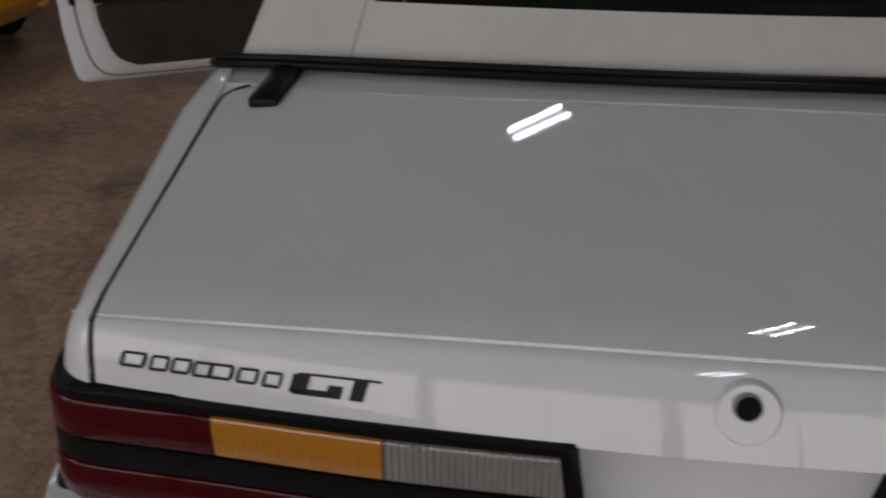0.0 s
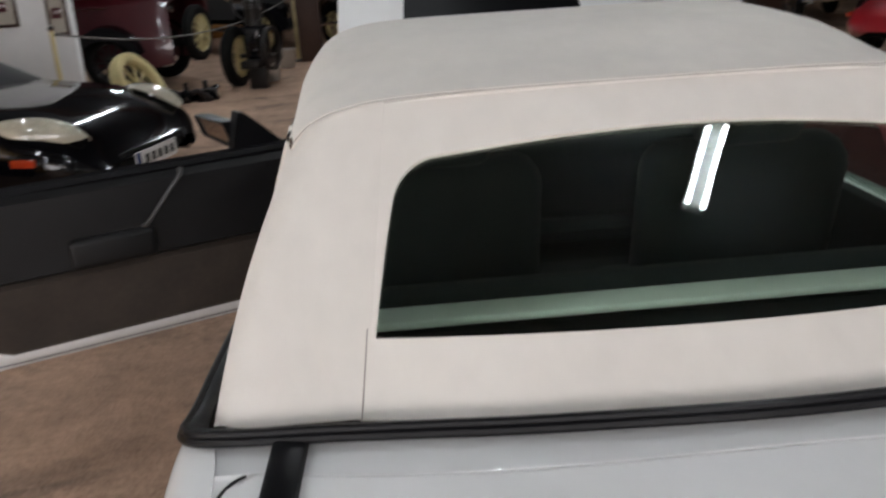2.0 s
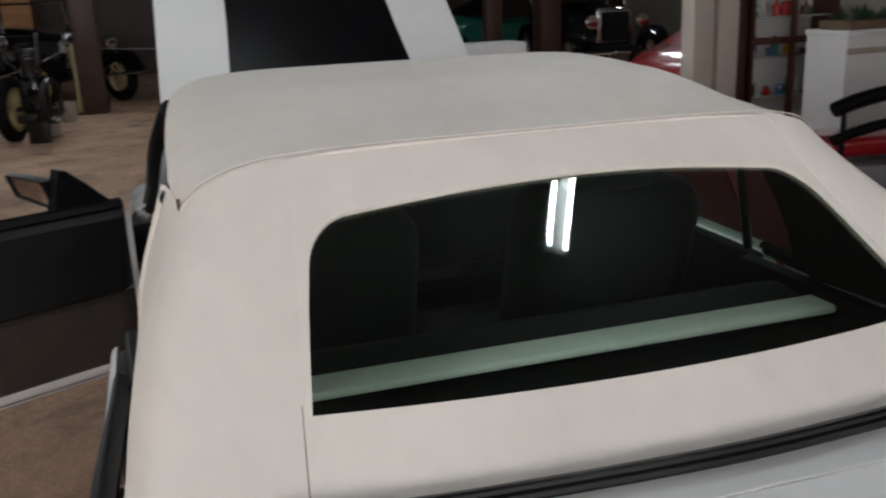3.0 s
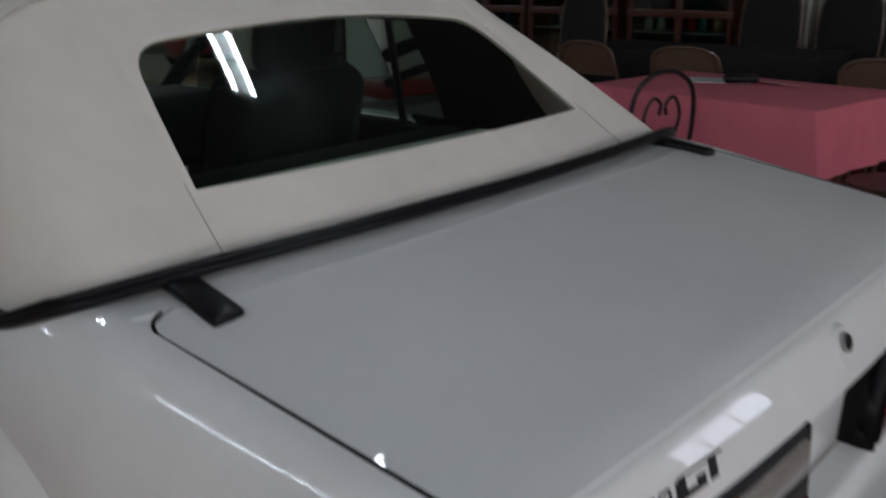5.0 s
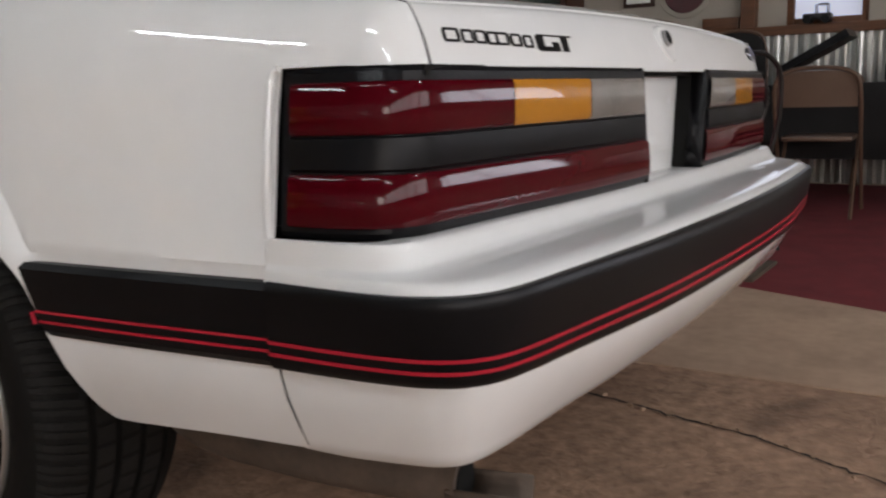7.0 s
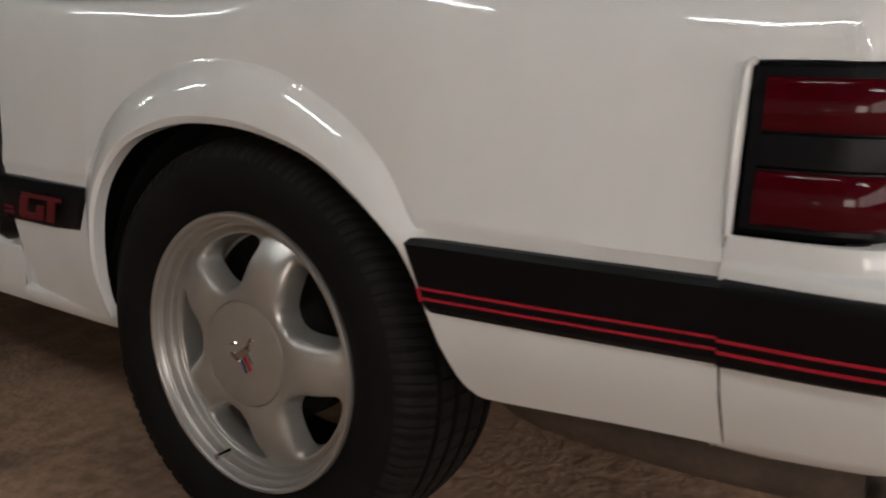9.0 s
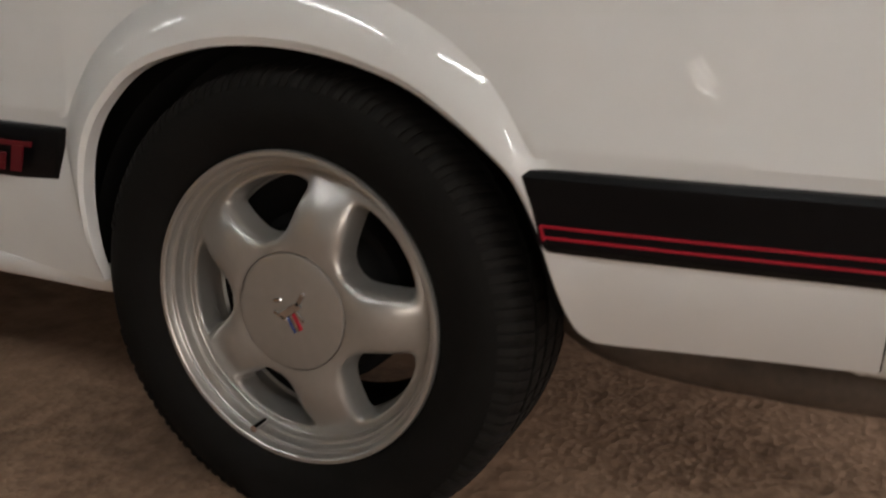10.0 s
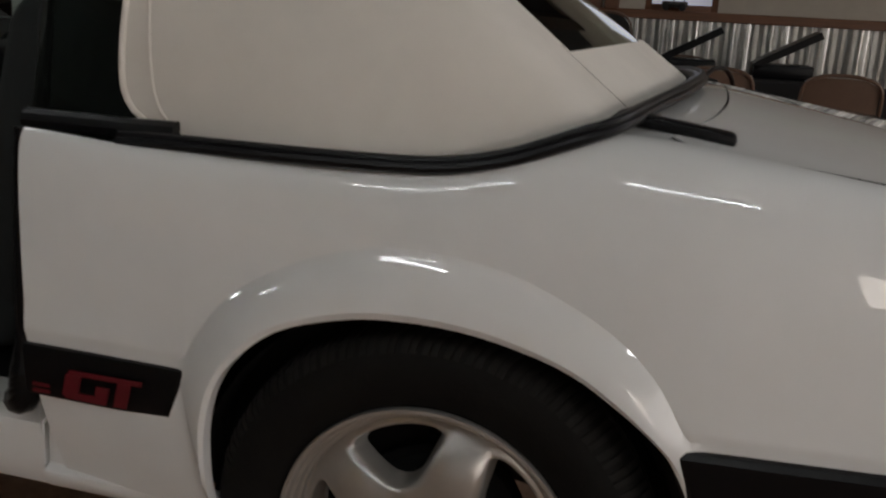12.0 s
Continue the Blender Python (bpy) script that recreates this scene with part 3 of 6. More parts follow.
def deck_point(x, s):
    c = crown(x)
    front = deck_front(x)
    rear, zr = -0.822 - 0.018 * c, 0.8865 + 0.014 * c
    if s <= 1:
        y = front + (rear - front) * s
        z = 0.9575 + 0.024 * c + (zr - 0.9575 - 0.024 * c) * s + 0.001 * math.sin(3.1416 * s)
        return y, z
    t = s - 1
    yb, zb = -0.8525 - 0.038 * c, 0.8125 - 0.006 * c
    return rear + (yb - rear) * t - 0.004 * math.sin(3.1416 * t), zr + (zb - zr) * t


def deck_edge(s):
    return 0.7235 - 0.0295 * min(s, 1) - 0.002 * max(0, s - 1)


SS = [*np.linspace(0, 0.94, 26), 0.965, 0.98, 0.99, 1.0, 1.03, 1.08, 1.16, *np.linspace(1.25, 2.0, 10)]
rows = []
for s in SS:
    half = deck_edge(s)
    if s < 0.1:
        half -= 0.05 * (1 - math.sqrt(max(0, 1 - (1 - s / 0.1) ** 2)))
    row = []
    for k in range(61):
        x = half * (k - 30) / 30
        y, z = deck_point(x, s)
        # soften the bend
        b = max(0.0, 1 - abs(s - 1.02) / 0.09)
        row.append((x, y + 0.004 * b, z - 0.006 * b))
    rows.append(row)
skirted = [[(r[0][0] + .001, r[0][1], r[0][2] - .010)] + r + [(r[-1][0] - .001, r[-1][1], r[-1][2] - .010)] for r in rows]
skirted = [[(x, y - .001, z - .010) for x, y, z in skirted[0]]] + skirted + [[(x, y + .010, z - .001) for x, y, z in skirted[-1]]]
deck = part("deck_lid", sheet(skirted), paint, car, "white trunk lid")
# dark strips and a sheet stand in for the shade deep in the lid's gap
for sx in (1, -1):
    path = []
    for s in [0.004, 0.012, 0.024, 0.04, 0.06, 0.08, *SS[3:]]:
        half = deck_edge(s) - (0.05 * (1 - math.sqrt(max(0, 1 - (1 - s / 0.1) ** 2))) if s < .1 else 0)
        y, z = deck_point(half, s)
        b = max(0.0, 1 - abs(s - 1.02) / 0.09)
        path.append((-(half + .0022) * sx, y + 0.004 * b + .0022 * max(0.0, 1 - s * 10) + .001 * (s > 1), z - 0.006 * b - .0006))
    part("gap_shade", tube(path, 0.0022, 8), gap_dark, car)
part("gap_shade", sheet([[(p[0] * 1.014, p[1] + 0.012 * (p[1] > -0.5), p[2] - 0.006) for p in r] for r in rows[:27]]), gap_dark, car)

# panel between soft top and deck lid
rows = []
for s in np.linspace(0, 1, 5):
    row = []
    for k in range(61):
        x = 0.785 * (k - 30) / 30
        y0, y1 = -0.150 - 0.085 * max(0, crown(x)), deck_front(x) + 0.004
        row.append((x, y0 + (y1 - y0) * s, 0.962 + 0.026 * max(0, crown(x)) - 0.005 * s - 0.030 * max(0, (abs(x) - .735) / .05)))
    rows.append(row)
thick(part("tulip_panel", sheet(rows), paint, car, "white panel behind the soft top"), 0.01)

# corners of that panel round the deck lid's front corners
for sx in (1, -1):
    rows = [[], [], []]
    for s in np.linspace(0, 0.125, 14):
        half = deck_edge(s) - (0.05 * (1 - math.sqrt(max(0, 1 - (1 - s / 0.1) ** 2))) if s < .1 else 0)
        y, z = deck_point(half, s)
        for r, (x, up) in enumerate(((half + .0015, -.006), (half + .0045, .0), (.7315, .0015))):
            rows[r].append((-x * sx, y + .0035 * (1 - s / .125), z + up))
    part("panel_corner", sheet(rows), paint, car)

# tail panel
part("tail_panel", box((1.42, 0.03, 0.20), (0, -0.822, 0.715), 0.004), paint, car, "white panel between the tail lights")
# dark bar drawn as the shade in the gap under the lid
part("gap_shade", box((1.44, 0.04, 0.012), (0, -0.842, 0.806)), gap_dark, car)
part("lock_cover", lathe([(0, -0.0), (0.030, -0.001), (0.034, 0.004), (0.036, 0.012)], "Y", 32), paint, deck).matrix_world = pose(0, -0.873, 0.853, -22, 0, 0)
lock = part("lock", lathe([(0, -0.003), (0.0125, -0.003), (0.0140, -0.002), (0.0145, 0.004)], "Y", 28), grey_metal, deck, "dull metal trunk lock")
lock.matrix_world = pose(-0.002, -0.8735, 0.862, -22, 0, 0)
o = part("keyhole", lathe([(0, -0.0042), (0.0118, -0.0040), (0.0128, -0.0015)], "Y", 24), gap_dark, deck)
o.matrix_world = pose(-0.002, -0.8735, 0.862, -22, 0, 0)
o = part("badge", lathe([(0, -0.004), (0.022, -0.0035), (0.0245, 0), (0.024, 0.004)], "Y", 32), blue_badge, deck, "small blue oval badge with chrome rim")
o.matrix_world = pose(0.655, -0.8470, 0.850, -22, 0, 2) @ Matrix.Diagonal((1.45, 1, 0.62, 1))
o = part("badge_rim", lathe([(0.0225, -0.0045), (0.026, -0.003), (0.0265, 0.004)], "Y", 32), chrome, deck)
o.matrix_world = pose(0.655, -0.8470, 0.850, -22, 0, 2) @ Matrix.Diagonal((1.45, 1, 0.62, 1))

# tail lights
LAMP = [(-.793, -.716), (-.791, -.76), (-.784, -.81), (-.766, -.843), (-.73, -.860), (-.66, -.866), (-.55, -.873), (-.36, -.8875), (-.165, -.8935)]
lamp_path = [(p.x, p.y) for p in catmull([(x, y, 0) for x, y in LAMP], 8)]


def lamp_cut(a, b):
    """The stretch of the lamp's face between two places across the car."""
    def at(x):
        for p, q in zip(lamp_path, lamp_path[1:]):
            if p[0] <= x <= q[0]:
                t = (x - p[0]) / (q[0] - p[0])
                return (x, p[1] + (q[1] - p[1]) * t)
        return lamp_path[-1]
    if a is None:
        return [p for p in lamp_path[3:] if p[0] < b] + [at(b)]
    return [at(a)] + [p for p in lamp_path if a < p[0] < b] + [at(b)]


for sx in (1, -1):
    def side(bm):
        return bm if sx > 0 else mirror_x(bm)
    z0, z1 = 0.634, 0.8105
    def lean(b):
        """The lamp's flank leans in with the wing above it."""
        for v in b.verts:
            v.co.x += 0.021 * (v.co.z - z0) / (z1 - z0) * min(1.0, max(0.0, (-v.co.x - 0.69) / 0.09))
        return b

    face = sweep(lamp_path, [(-0.03, z1 - 0.002), (-0.004, z1), (0.0, z1 - 0.005), (0.0, z0 + 0.006), (-0.004, z0), (-0.03, z0)])
    for v in face.verts:
        if v.co.x > -0.22:
            v.co.x += 0.028 * (z1 - v.co.z) / (z1 - z0)
    light = part("tail_light", side(lean(face)), trim_black, car, "wide tail light in a black housing")
    thick(light, 0.03, crisp=False)
    end = box((0.012, 0.07, z1 - z0), (-0.172, -0.858, (z0 + z1) / 2))
    for v in end.verts:
        v.co.x += 0.028 * (z1 - v.co.z) / (z1 - z0)
    part("housing_end", side(end), gap_dark, light)
    for nm, a, b, lo, hi, mt, lb in (("lens", None, -0.556, .741, .796, lens_red, "dark red lens"), ("lens", -0.554, -0.364, .741, .796, lens_amber, "amber lens"),
                                     ("lens", -0.362, -0.182, .741, .796, lens_clear, "frosted clear lens"), ("lens", None, -0.172, .645, .701, lens_red, "dark red lens")):
        lens = sweep(lamp_cut(a, b), [(0.0, lo), (0.003, lo + 0.001), (0.0055, lo + 0.005), (0.006, (lo + hi) / 2), (0.0055, hi - 0.005), (0.003, hi - 0.001), (0.0, hi)])
        for v in lens.verts:
            if v.co.x > -0.2:
                v.co.x += 0.028 * (z1 - v.co.z) / (z1 - z0)
        part(nm, side(lean(lens)), mt, light, lb)
    mid = sweep(lamp_cut(None, -0.16), [(0.0, .703), (0.004, .706), (0.005, .722), (0.004, .738), (0.0, .740)])
    part("band", side(lean(mid)), trim_black, light)

# rear bumper
OUT = [(-.818, -.712), (-.822, -.80), (-.821, -.86), (-.811, -.912), (-.782, -.955), (-.725, -.977), (-.6, -.989), (-.34, -1.006), (0, -1.014)]
INN = [(-.806, -.712), (-.803, -.77), (-.797, -.81), (-.782, -.838), (-.75, -.842), (-.69, -.842), (-.5, -.842), (-.3, -.842), (0, -.842)]
BOT = [(-.767, -.710), (-.763, -.77), (-.752, -.84), (-.740, -.884), (-.712, -.907), (-.64, -.916), (-.5, -.920), (-.3, -.930), (0, -.936)]


def both(pts):
    return pts + [(-x, y) for x, y in pts[-2::-1]]


def plan(pts):
    return [(p.x, p.y) for p in catmull([(x, y, 0) for x, y in both(pts)], 8)]


FOOT = [(-.813, -.712), (-.808, -.80), (-.800, -.866), (-.790, -.905), (-.768, -.938), (-.72, -.961), (-.6, -.977), (-.34, -1.004), (0, -1.012)]
out, inn, bot, foot = plan(OUT), plan(INN), plan(BOT), plan(FOOT)


def bumper_sweep(profile):
    """Sweeps (outward, z) pairs round the bumper; the face leans in towards its foot."""
    rows = []
    for o, z in profile:
        f = (0.588 - z) / 0.1
        line = [Vector((a[0] + (b[0] - a[0]) * f, a[1] + (b[1] - a[1]) * f, 0)) for a, b in zip(out, foot)]
        row = []
        for i, p in enumerate(line):
            d = (line[min(i + 1, len(line) - 1)] - line[max(i - 1, 0)]).normalized()
            row.append((p.x + d.y * o, p.y - d.x * o, z))
        rows.append(row)
    return sheet(rows)


rows = []
for t, z in ((0, .634), (.12, .6335), (.25, .633), (.28, .6305), (.31, .625), (.345, .616), (.385, .6095), (.42, .607), (.46, .6060), (.55, .6045), (.65, .6030), (.75, .6015), (.83, .6003), (.87, .5990), (.91, .5965), (.945, .5930), (.97, .5885), (.985, .583), (.99, .577)):
    rows.append([(i[0] + (o[0] * 0.994 - i[0]) * t, i[1] + (o[1] + 0.006 - i[1]) * t, z) for i, o in zip(inn, out)])
def foot_z(y):
    return 0.378 + 0.003 * min(1.0, max(0.0, (-0.78 - y) / 0.12))


rows.append([(o[0] * 0.986, o[1] + 0.009, 0.50) for o in foot])
for t in np.linspace(0, 1, 8):
    k = t ** 1.35
    rows.append([(o[0] * 0.986 + (b[0] * .99 - o[0] * 0.986) * k, o[1] + 0.009 + (b[1] + .006 - o[1] - 0.009) * k, 0.488 + (foot_z(b[1]) - 0.488) * t) for o, b in zip(foot, bot)])
rows.append([(b[0] * 0.97, b[1] + 0.018, foot_z(b[1]) - .010) for b in bot])
rows.append([(b[0] * 0.92, b[1] + 0.056, foot_z(b[1]) - .012) for b in bot])
bumper = thick(part("rear_bumper", sheet(rows), paint, car, "white rear bumper cover with a black moulding"), 0.006)
MOULD = [(-0.012, .5885), (-0.002, .588), (0.002, .583), (0.004, .573), (0.004, .500), (0.001, .492), (-0.004, .489), (-0.012, .4885)]
part("moulding", bumper_sweep(MOULD), trim_black, bumper, "satin black rubber moulding")
for z in (0.5215, 0.5080):
    part("stripe", bumper_sweep([(0.003, z + .0024), (0.0052, z + .0019), (0.0052, z - .0019), (0.003, z - .0024)]), stripe_red, bumper, "red pinstripe")

# side mouldings, ahead of and behind the rear wheel
def side_strip(y0a, y0b, y1, lo, hi, off, taper=True):
    """A strip on the body side from a slanted end (top y0a, foot y0b) to y1."""
    rows = []
    for o, f in ((0.0, 0.0), (0.010, 0.02), (off, 0.10), (off, 0.9), (0.010, 0.98), (0.0, 1.0)):
        row = []
        for k in range(25):
            s = k / 24
            y = (y0b + (y0a - y0b) * f) * (1 - s) + y1 * s
            z = lo + (hi - lo) * f
            end = min(1.0, s * 24 / 0.6) if taper else 1.0
            row.append((mid_x(y) + 0.006 * (0.6 - z) / 0.1 - o * (0.3 + 0.7 * end), y, z))
        rows.append(row)
    return sheet(rows)


for sx in (1, -1):
    b = side_strip(-0.300, -0.340, -0.7128, .489, .588, 0.016)
    sm = thick(part("side_moulding", b if sx > 0 else mirror_x(b), trim_black, car, "satin black side moulding with red stripes"), 0.004)
    for z in (0.5235, 0.5105):
        b = side_strip(-0.346 + (z - .5105) * .35, -0.346 + (z - .5105) * .35, -0.7128, z - .0020, z + .0020, 0.0178, False)
        part("stripe", b if sx > 0 else mirror_x(b), stripe_red, sm, "red pinstripe")
    b = box((0.004, 0.0025, 0.0165), (-0.8580, -0.3475, 0.5170), 0, None, Matrix.Rotation(radians(-19), 4, "X"))
    part("stripe", b if sx > 0 else mirror_x(b), stripe_red, sm)
    b = side_strip(0.381, 0.405, 0.667, .489, .577, 0.014)
    sm = thick(part("side_moulding", b if sx > 0 else mirror_x(b), trim_black, car, "satin black side moulding with red lettering"), 0.004)
    if sx > 0:
        red = bmesh.new()
        for u0, u1, h0, h1 in ((0, .20, .10, .84), (.04, .60, 0, .24), (.43, .60, .245, .58), (.03, 1.0, .845, 1.0), (.70, .87, 0, .84)):
            box((0.0030 if u0 else 0.0034, (u1 - u0) * .128, (h1 - h0) * .047), (0, -(u0 + u1) / 2 * .128, (h0 + h1) / 2 * .047), 0, red)
        for v in red.verts:
            v.co.y -= 0.25 * v.co.z
        part("lettering", red, letter_red, sm, "red lettering", False).matrix_world = pose(-0.8482, 0.590, 0.5045)
        for zz in (.5085, .5185):
            part("lettering", box((0.0024, 0.030, 0.0050), (-0.8466, .628, zz)), letter_red, sm)

# joint between the wing and the bumper cover, below the moulding
for sx in (1, -1):
    pts = [((mid_x(-.711) + float(np.interp(z, [.36, .41, .45, .49], [0.056, 0.030, 0.012, 0.002])) - .0006) * sx, -.7112, z) for z in np.linspace(.384, .492, 9)]
    part("panel_joint", tube(pts, 0.0013, 6), gap_dark, car, "dark joint between wing and bumper")
    part("panel_joint", tube([((mid_x(-.711) - .0015) * sx, -.7112, .586), ((mid_x(-.711) - .0003) * sx, -.7112, .60), ((mid_x(-.711) - .0003) * sx, -.7112, .632)], 0.0011, 6), gap_dark, car)

# deck lettering
def on_tail(x, z):
    """A pose flat on the tail face."""
    best = min((deck_point(x, s) for s in np.linspace(1.1, 2, 90)), key=lambda p: abs(p[1] - z))
    k = 0.06
    a = min((deck_point(x + k, s) for s in np.linspace(1.1, 2, 90)), key=lambda p: abs(p[1] - z))
    turn = math.degrees(math.atan2(a[0] - best[0], k))
    return pose(x, best[0] - 0.0022, best[1], 64, 0, turn)


for x0, x1 in ((-.6625, -.6315), (-.6275, -.605), (-.6025, -.579), (-.5775, -.5555), (-.5595, -.531), (-.5275, -.503), (-.4985, -.4765)):
    # one plain hollow mark for each unlettered character
    wide, tall = x1 - x0, 0.0172
    mark = bmesh.new()
    for bx, by, bw, bh in ((.5, .08, .86, .16), (.5, .92, .86, .16), (.08, .5, .15, .70), (.92, .5, .15, .70)):
        box((wide * bw, tall * bh, 0.0012), (wide * bx, tall * by, 0), 0, mark)
    for v in mark.verts:
        v.co.x += 0.22 * v.co.y
    part("lettering", mark, rubber, deck, "", False).matrix_world = on_tail(x0, 0.8375 - 0.004 * (x0 + .66) / .2)
gt = bmesh.new()
for u0, u1, h0, h1 in ((0, .20, .08, .91), (.05, .60, 0, .27), (.43, .60, .275, .56), (0.05, 1.0, .915, 1.0), (.70, .86, 0, .91)):
    box(((u1 - u0) * .095, (h1 - h0) * .0235, 0.0012 if h1 < .99 or h0 > .5 else 0.0011), ((u0 + u1) / 2 * .095, (h0 + h1) / 2 * .0235, 0), 0, gt)
for v in gt.verts:
    v.co.x += 0.24 * v.co.y
part("lettering", gt, rubber, deck, "", False).matrix_world = on_tail(-0.468, 0.8305)

# belt strip round the soft top and its end brackets
BELT = [(-.779, .515, .900), (-.781, .46, .902), (-.784, .38, .903), (-.791, .26, .904), (-.797, .12, .906), (-.798, .02, .911), (-.795, -.06, .927), (-.786, -.12, .949), (-.768, -.165, .967),
        (-.735, -.188, .975), (-.66, -.206, .981), (-.58, -.218, .985), (-.47, -.238, .990), (-.3, -.268, .998), (0, -.292, 1.004)]
BELT = [(x, y, z - 0.003) for x, y, z in BELT]
belt = catmull(BELT + [(-x, y, z) for x, y, z in BELT[-2::-1]], 6)
part("belt_strip", tube(belt, [0.0180 + 0.0020 * min(1, max(0, (abs(p.x) - .73) / .04)) for p in belt], 12, flat=0.58), rubber, car, "black rubber belt strip round the soft top")
part("belt_strip", tube([p + Vector((-0.010 if p.x < -0.5 else (0.010 if p.x > 0.5 else 0), -0.006 if abs(p.x) < 0.77 else 0, 0.010)) * 0.9 for p in belt], 0.0065, 8), rubber, car)
for sx in (1, -1):
    b = box((0.048, 0.154, 0.019), (-0.6445 * sx, -0.270, 0.968), 0.008, rot=Matrix.Rotation(radians(6), 4, "X"))
    for v in b.verts:
        if v.co.y < -0.33:
            v.co.z -= 0.004
        if v.co.y > -0.24:
            v.co.x += 0.014 * sx * (v.co.y + 0.24) / 0.05
    part("strip_bracket", b, rubber, car, "black plastic end bracket on the deck")

# soft top
def lopsided(bm):
    """The passenger side of the soft top is drawn in a little, more so towards the roof."""
    for v in bm.verts:
        if v.co.x > 0:
            h = min(1.0, max(0.0, (v.co.z - .98) / .28))
            low = .043 * min(1.0, max(0.0, (.75 - v.co.x) / .2))
            v.co.x *= 1 - low * (1 - h) - .13 * h
    return bm


BASE = [(-.740, .46, .906), (-.752, .35, .906), (-.764, .2, .905), (-.768, .08, .906), (-.768, -.02, .915), (-.760, -.092, .938), (-.738, -.146, .968), (-.70, -.172, .975), (-.62, -.182, .979), (-.536, -.187, .981)]
HEAD = [(-.665, .57, 1.250), (-.655, .46, 1.256), (-.647, .38, 1.259), (-.641, .32, 1.260), (-.632, .293, 1.268), (-.612, .281, 1.288), (-.58, .272, 1.307), (-.545, .268, 1.318), (-.51, .266, 1.326), (-.478, .266, 1.330)]
NC = 6
base, head = catmull(BASE, NC), catmull(HEAD, NC)
sails = []
for sx in (1, -1):
    rows, inside = [], []
    for r in range(25):
        v, row, lining = r / 24, [], []
        for i, (a, b) in enumerate(zip(base, head)):
            p = a.lerp(b, v)
            u = i / (len(base) - 1)
            out_dir = Vector((-1, -0.1, 0.25)).lerp(Vector((-0.1, -0.6, 0.7)), max(0, (u - 0.55) / 0.45))
            p = p + out_dir * (0.018 * math.sin(3.1416 * v ** 0.9) * (1 - 0.97 * max(0, (u - 0.6) / 0.4)))
            front = max(0.0, 1 - u / 0.16) ** 2
            p.y += front * (0.083 * (1 - (1 - v) ** 15) - 0.11 * v)
            wr = 0.0022 * math.sin(9 * u + 5 * v) * math.sin(3.1416 * v) * (1 - u ** 6)
            p += out_dir * wr
            row.append((p.x * sx, p.y, p.z))
            p = p - out_dir * 0.016
            lining.append((p.x * sx, p.y, p.z))
        rows.append(row)
        inside.append(lining)
    for d, r in ((0, .0055), (2, .003)):
        part("hem", lopsided(tube([rw[d] for rw in rows], r, 8)), canvas, car, "stitched canvas hem")
    part("headliner", lopsided(sheet(inside)), cabin_vinyl, car, "dark lining inside the soft top")
    sails.append(thick(part("soft_top_side", lopsided(sheet(rows)), canvas, car, "cream canvas soft top side"), 0.001, 0.0))


def panel(p, v):
    """The rear of the soft top: p across from -1 to 1, v up."""
    q = 1 - p * p
    a = Vector((p * 0.545, -0.187 - 0.080 * q, 0.980 + 0.018 * q))
    b = Vector((p * 0.486, 0.264, 1.327 + 0.008 * q))
    n = Vector((0, -0.62, 0.78))
    return a.lerp(b, v) + n * (0.012 * math.sin(3.1416 * v) * q)


hole = [(-.972, .213), (-.965, .35), (-.955, .5), (-.945, .60)] + [(-.80 - .142 * math.cos(a), .615 + .165 * math.sin(a)) for a in np.linspace(0.1, 1.57, 10)]
hole += [(-.6, .795), (-.4, .808), (-.2, .816), (0, .819)]
hole = hole + [(-p, v) for p, v in hole[-2::-1]]
nb = 25
hole += [(.972 - 1.944 * k / nb, .213 - .02 * (1 - (1 - 2 * k / nb) ** 2)) for k in range(1, nb)]


def to_rim(p, v):
    """The outer edge of the panel, out from its window."""
    c = (0, .53)
    d = (p - c[0], v - c[1])
    s = min((1.0 / abs(d[0])) if d[0] else 9, ((1 - c[1]) / d[1] if d[1] > 0 else c[1] / -d[1] if d[1] < 0 else 9))
    return c[0] + d[0] * s, c[1] + d[1] * s


rim = [to_rim(*h) for h in hole]
for corner in ((-1, 1), (1, 1), (-1, 0), (1, 0)):
    k = min(range(len(rim)), key=lambda i: (rim[i][0] - corner[0]) ** 2 + (rim[i][1] - corner[1]) ** 2)
    rim[k] = corner
ring = []
for f in (0.0, 0.04, 0.15, 0.3, 0.45, 0.6, 0.75, 0.9, 1.0):
    ring.append([panel(*[a + (b - a) * f for a, b in zip(h, e)]) - Vector((0, -0.6, 0.78)) * (0.0003 if f > .95 else 0.0) for h, e in zip(hole, rim)])
inner = [p + Vector((0, 0.006, -0.008)) for p in ring[0]]
thick(part("soft_top_back", lopsided(sheet([inner] + ring, closed=True)), canvas, car, "cream canvas panel with the rear window"), 0.004)
# darker canvas tone for thin lines that draw the seams' shadow
seam_shade = mat("seam_shadow", (0.36, 0.32, 0.28), rough=0.9)
for sx in (1, -1):
    part("panel_seam", lopsided(tube([panel(-sx * .995, v) + Vector((0, -.0005, .0006)) for v in np.linspace(0, .24, 8)], 0.0012, 6)), seam_shade, car, "shadow line drawn along the soft top seam")
pane = sheet([[panel(p, v) + Vector((0, 0.004, -0.005)) for p in np.linspace(-1, 1, 33)] for v in np.linspace(.18, .89, 20)])
o = part("rear_window", lopsided(pane), glass, car, "dark tinted rear window of the soft top")
o.visible_shadow = False
thick(o, 0.004)

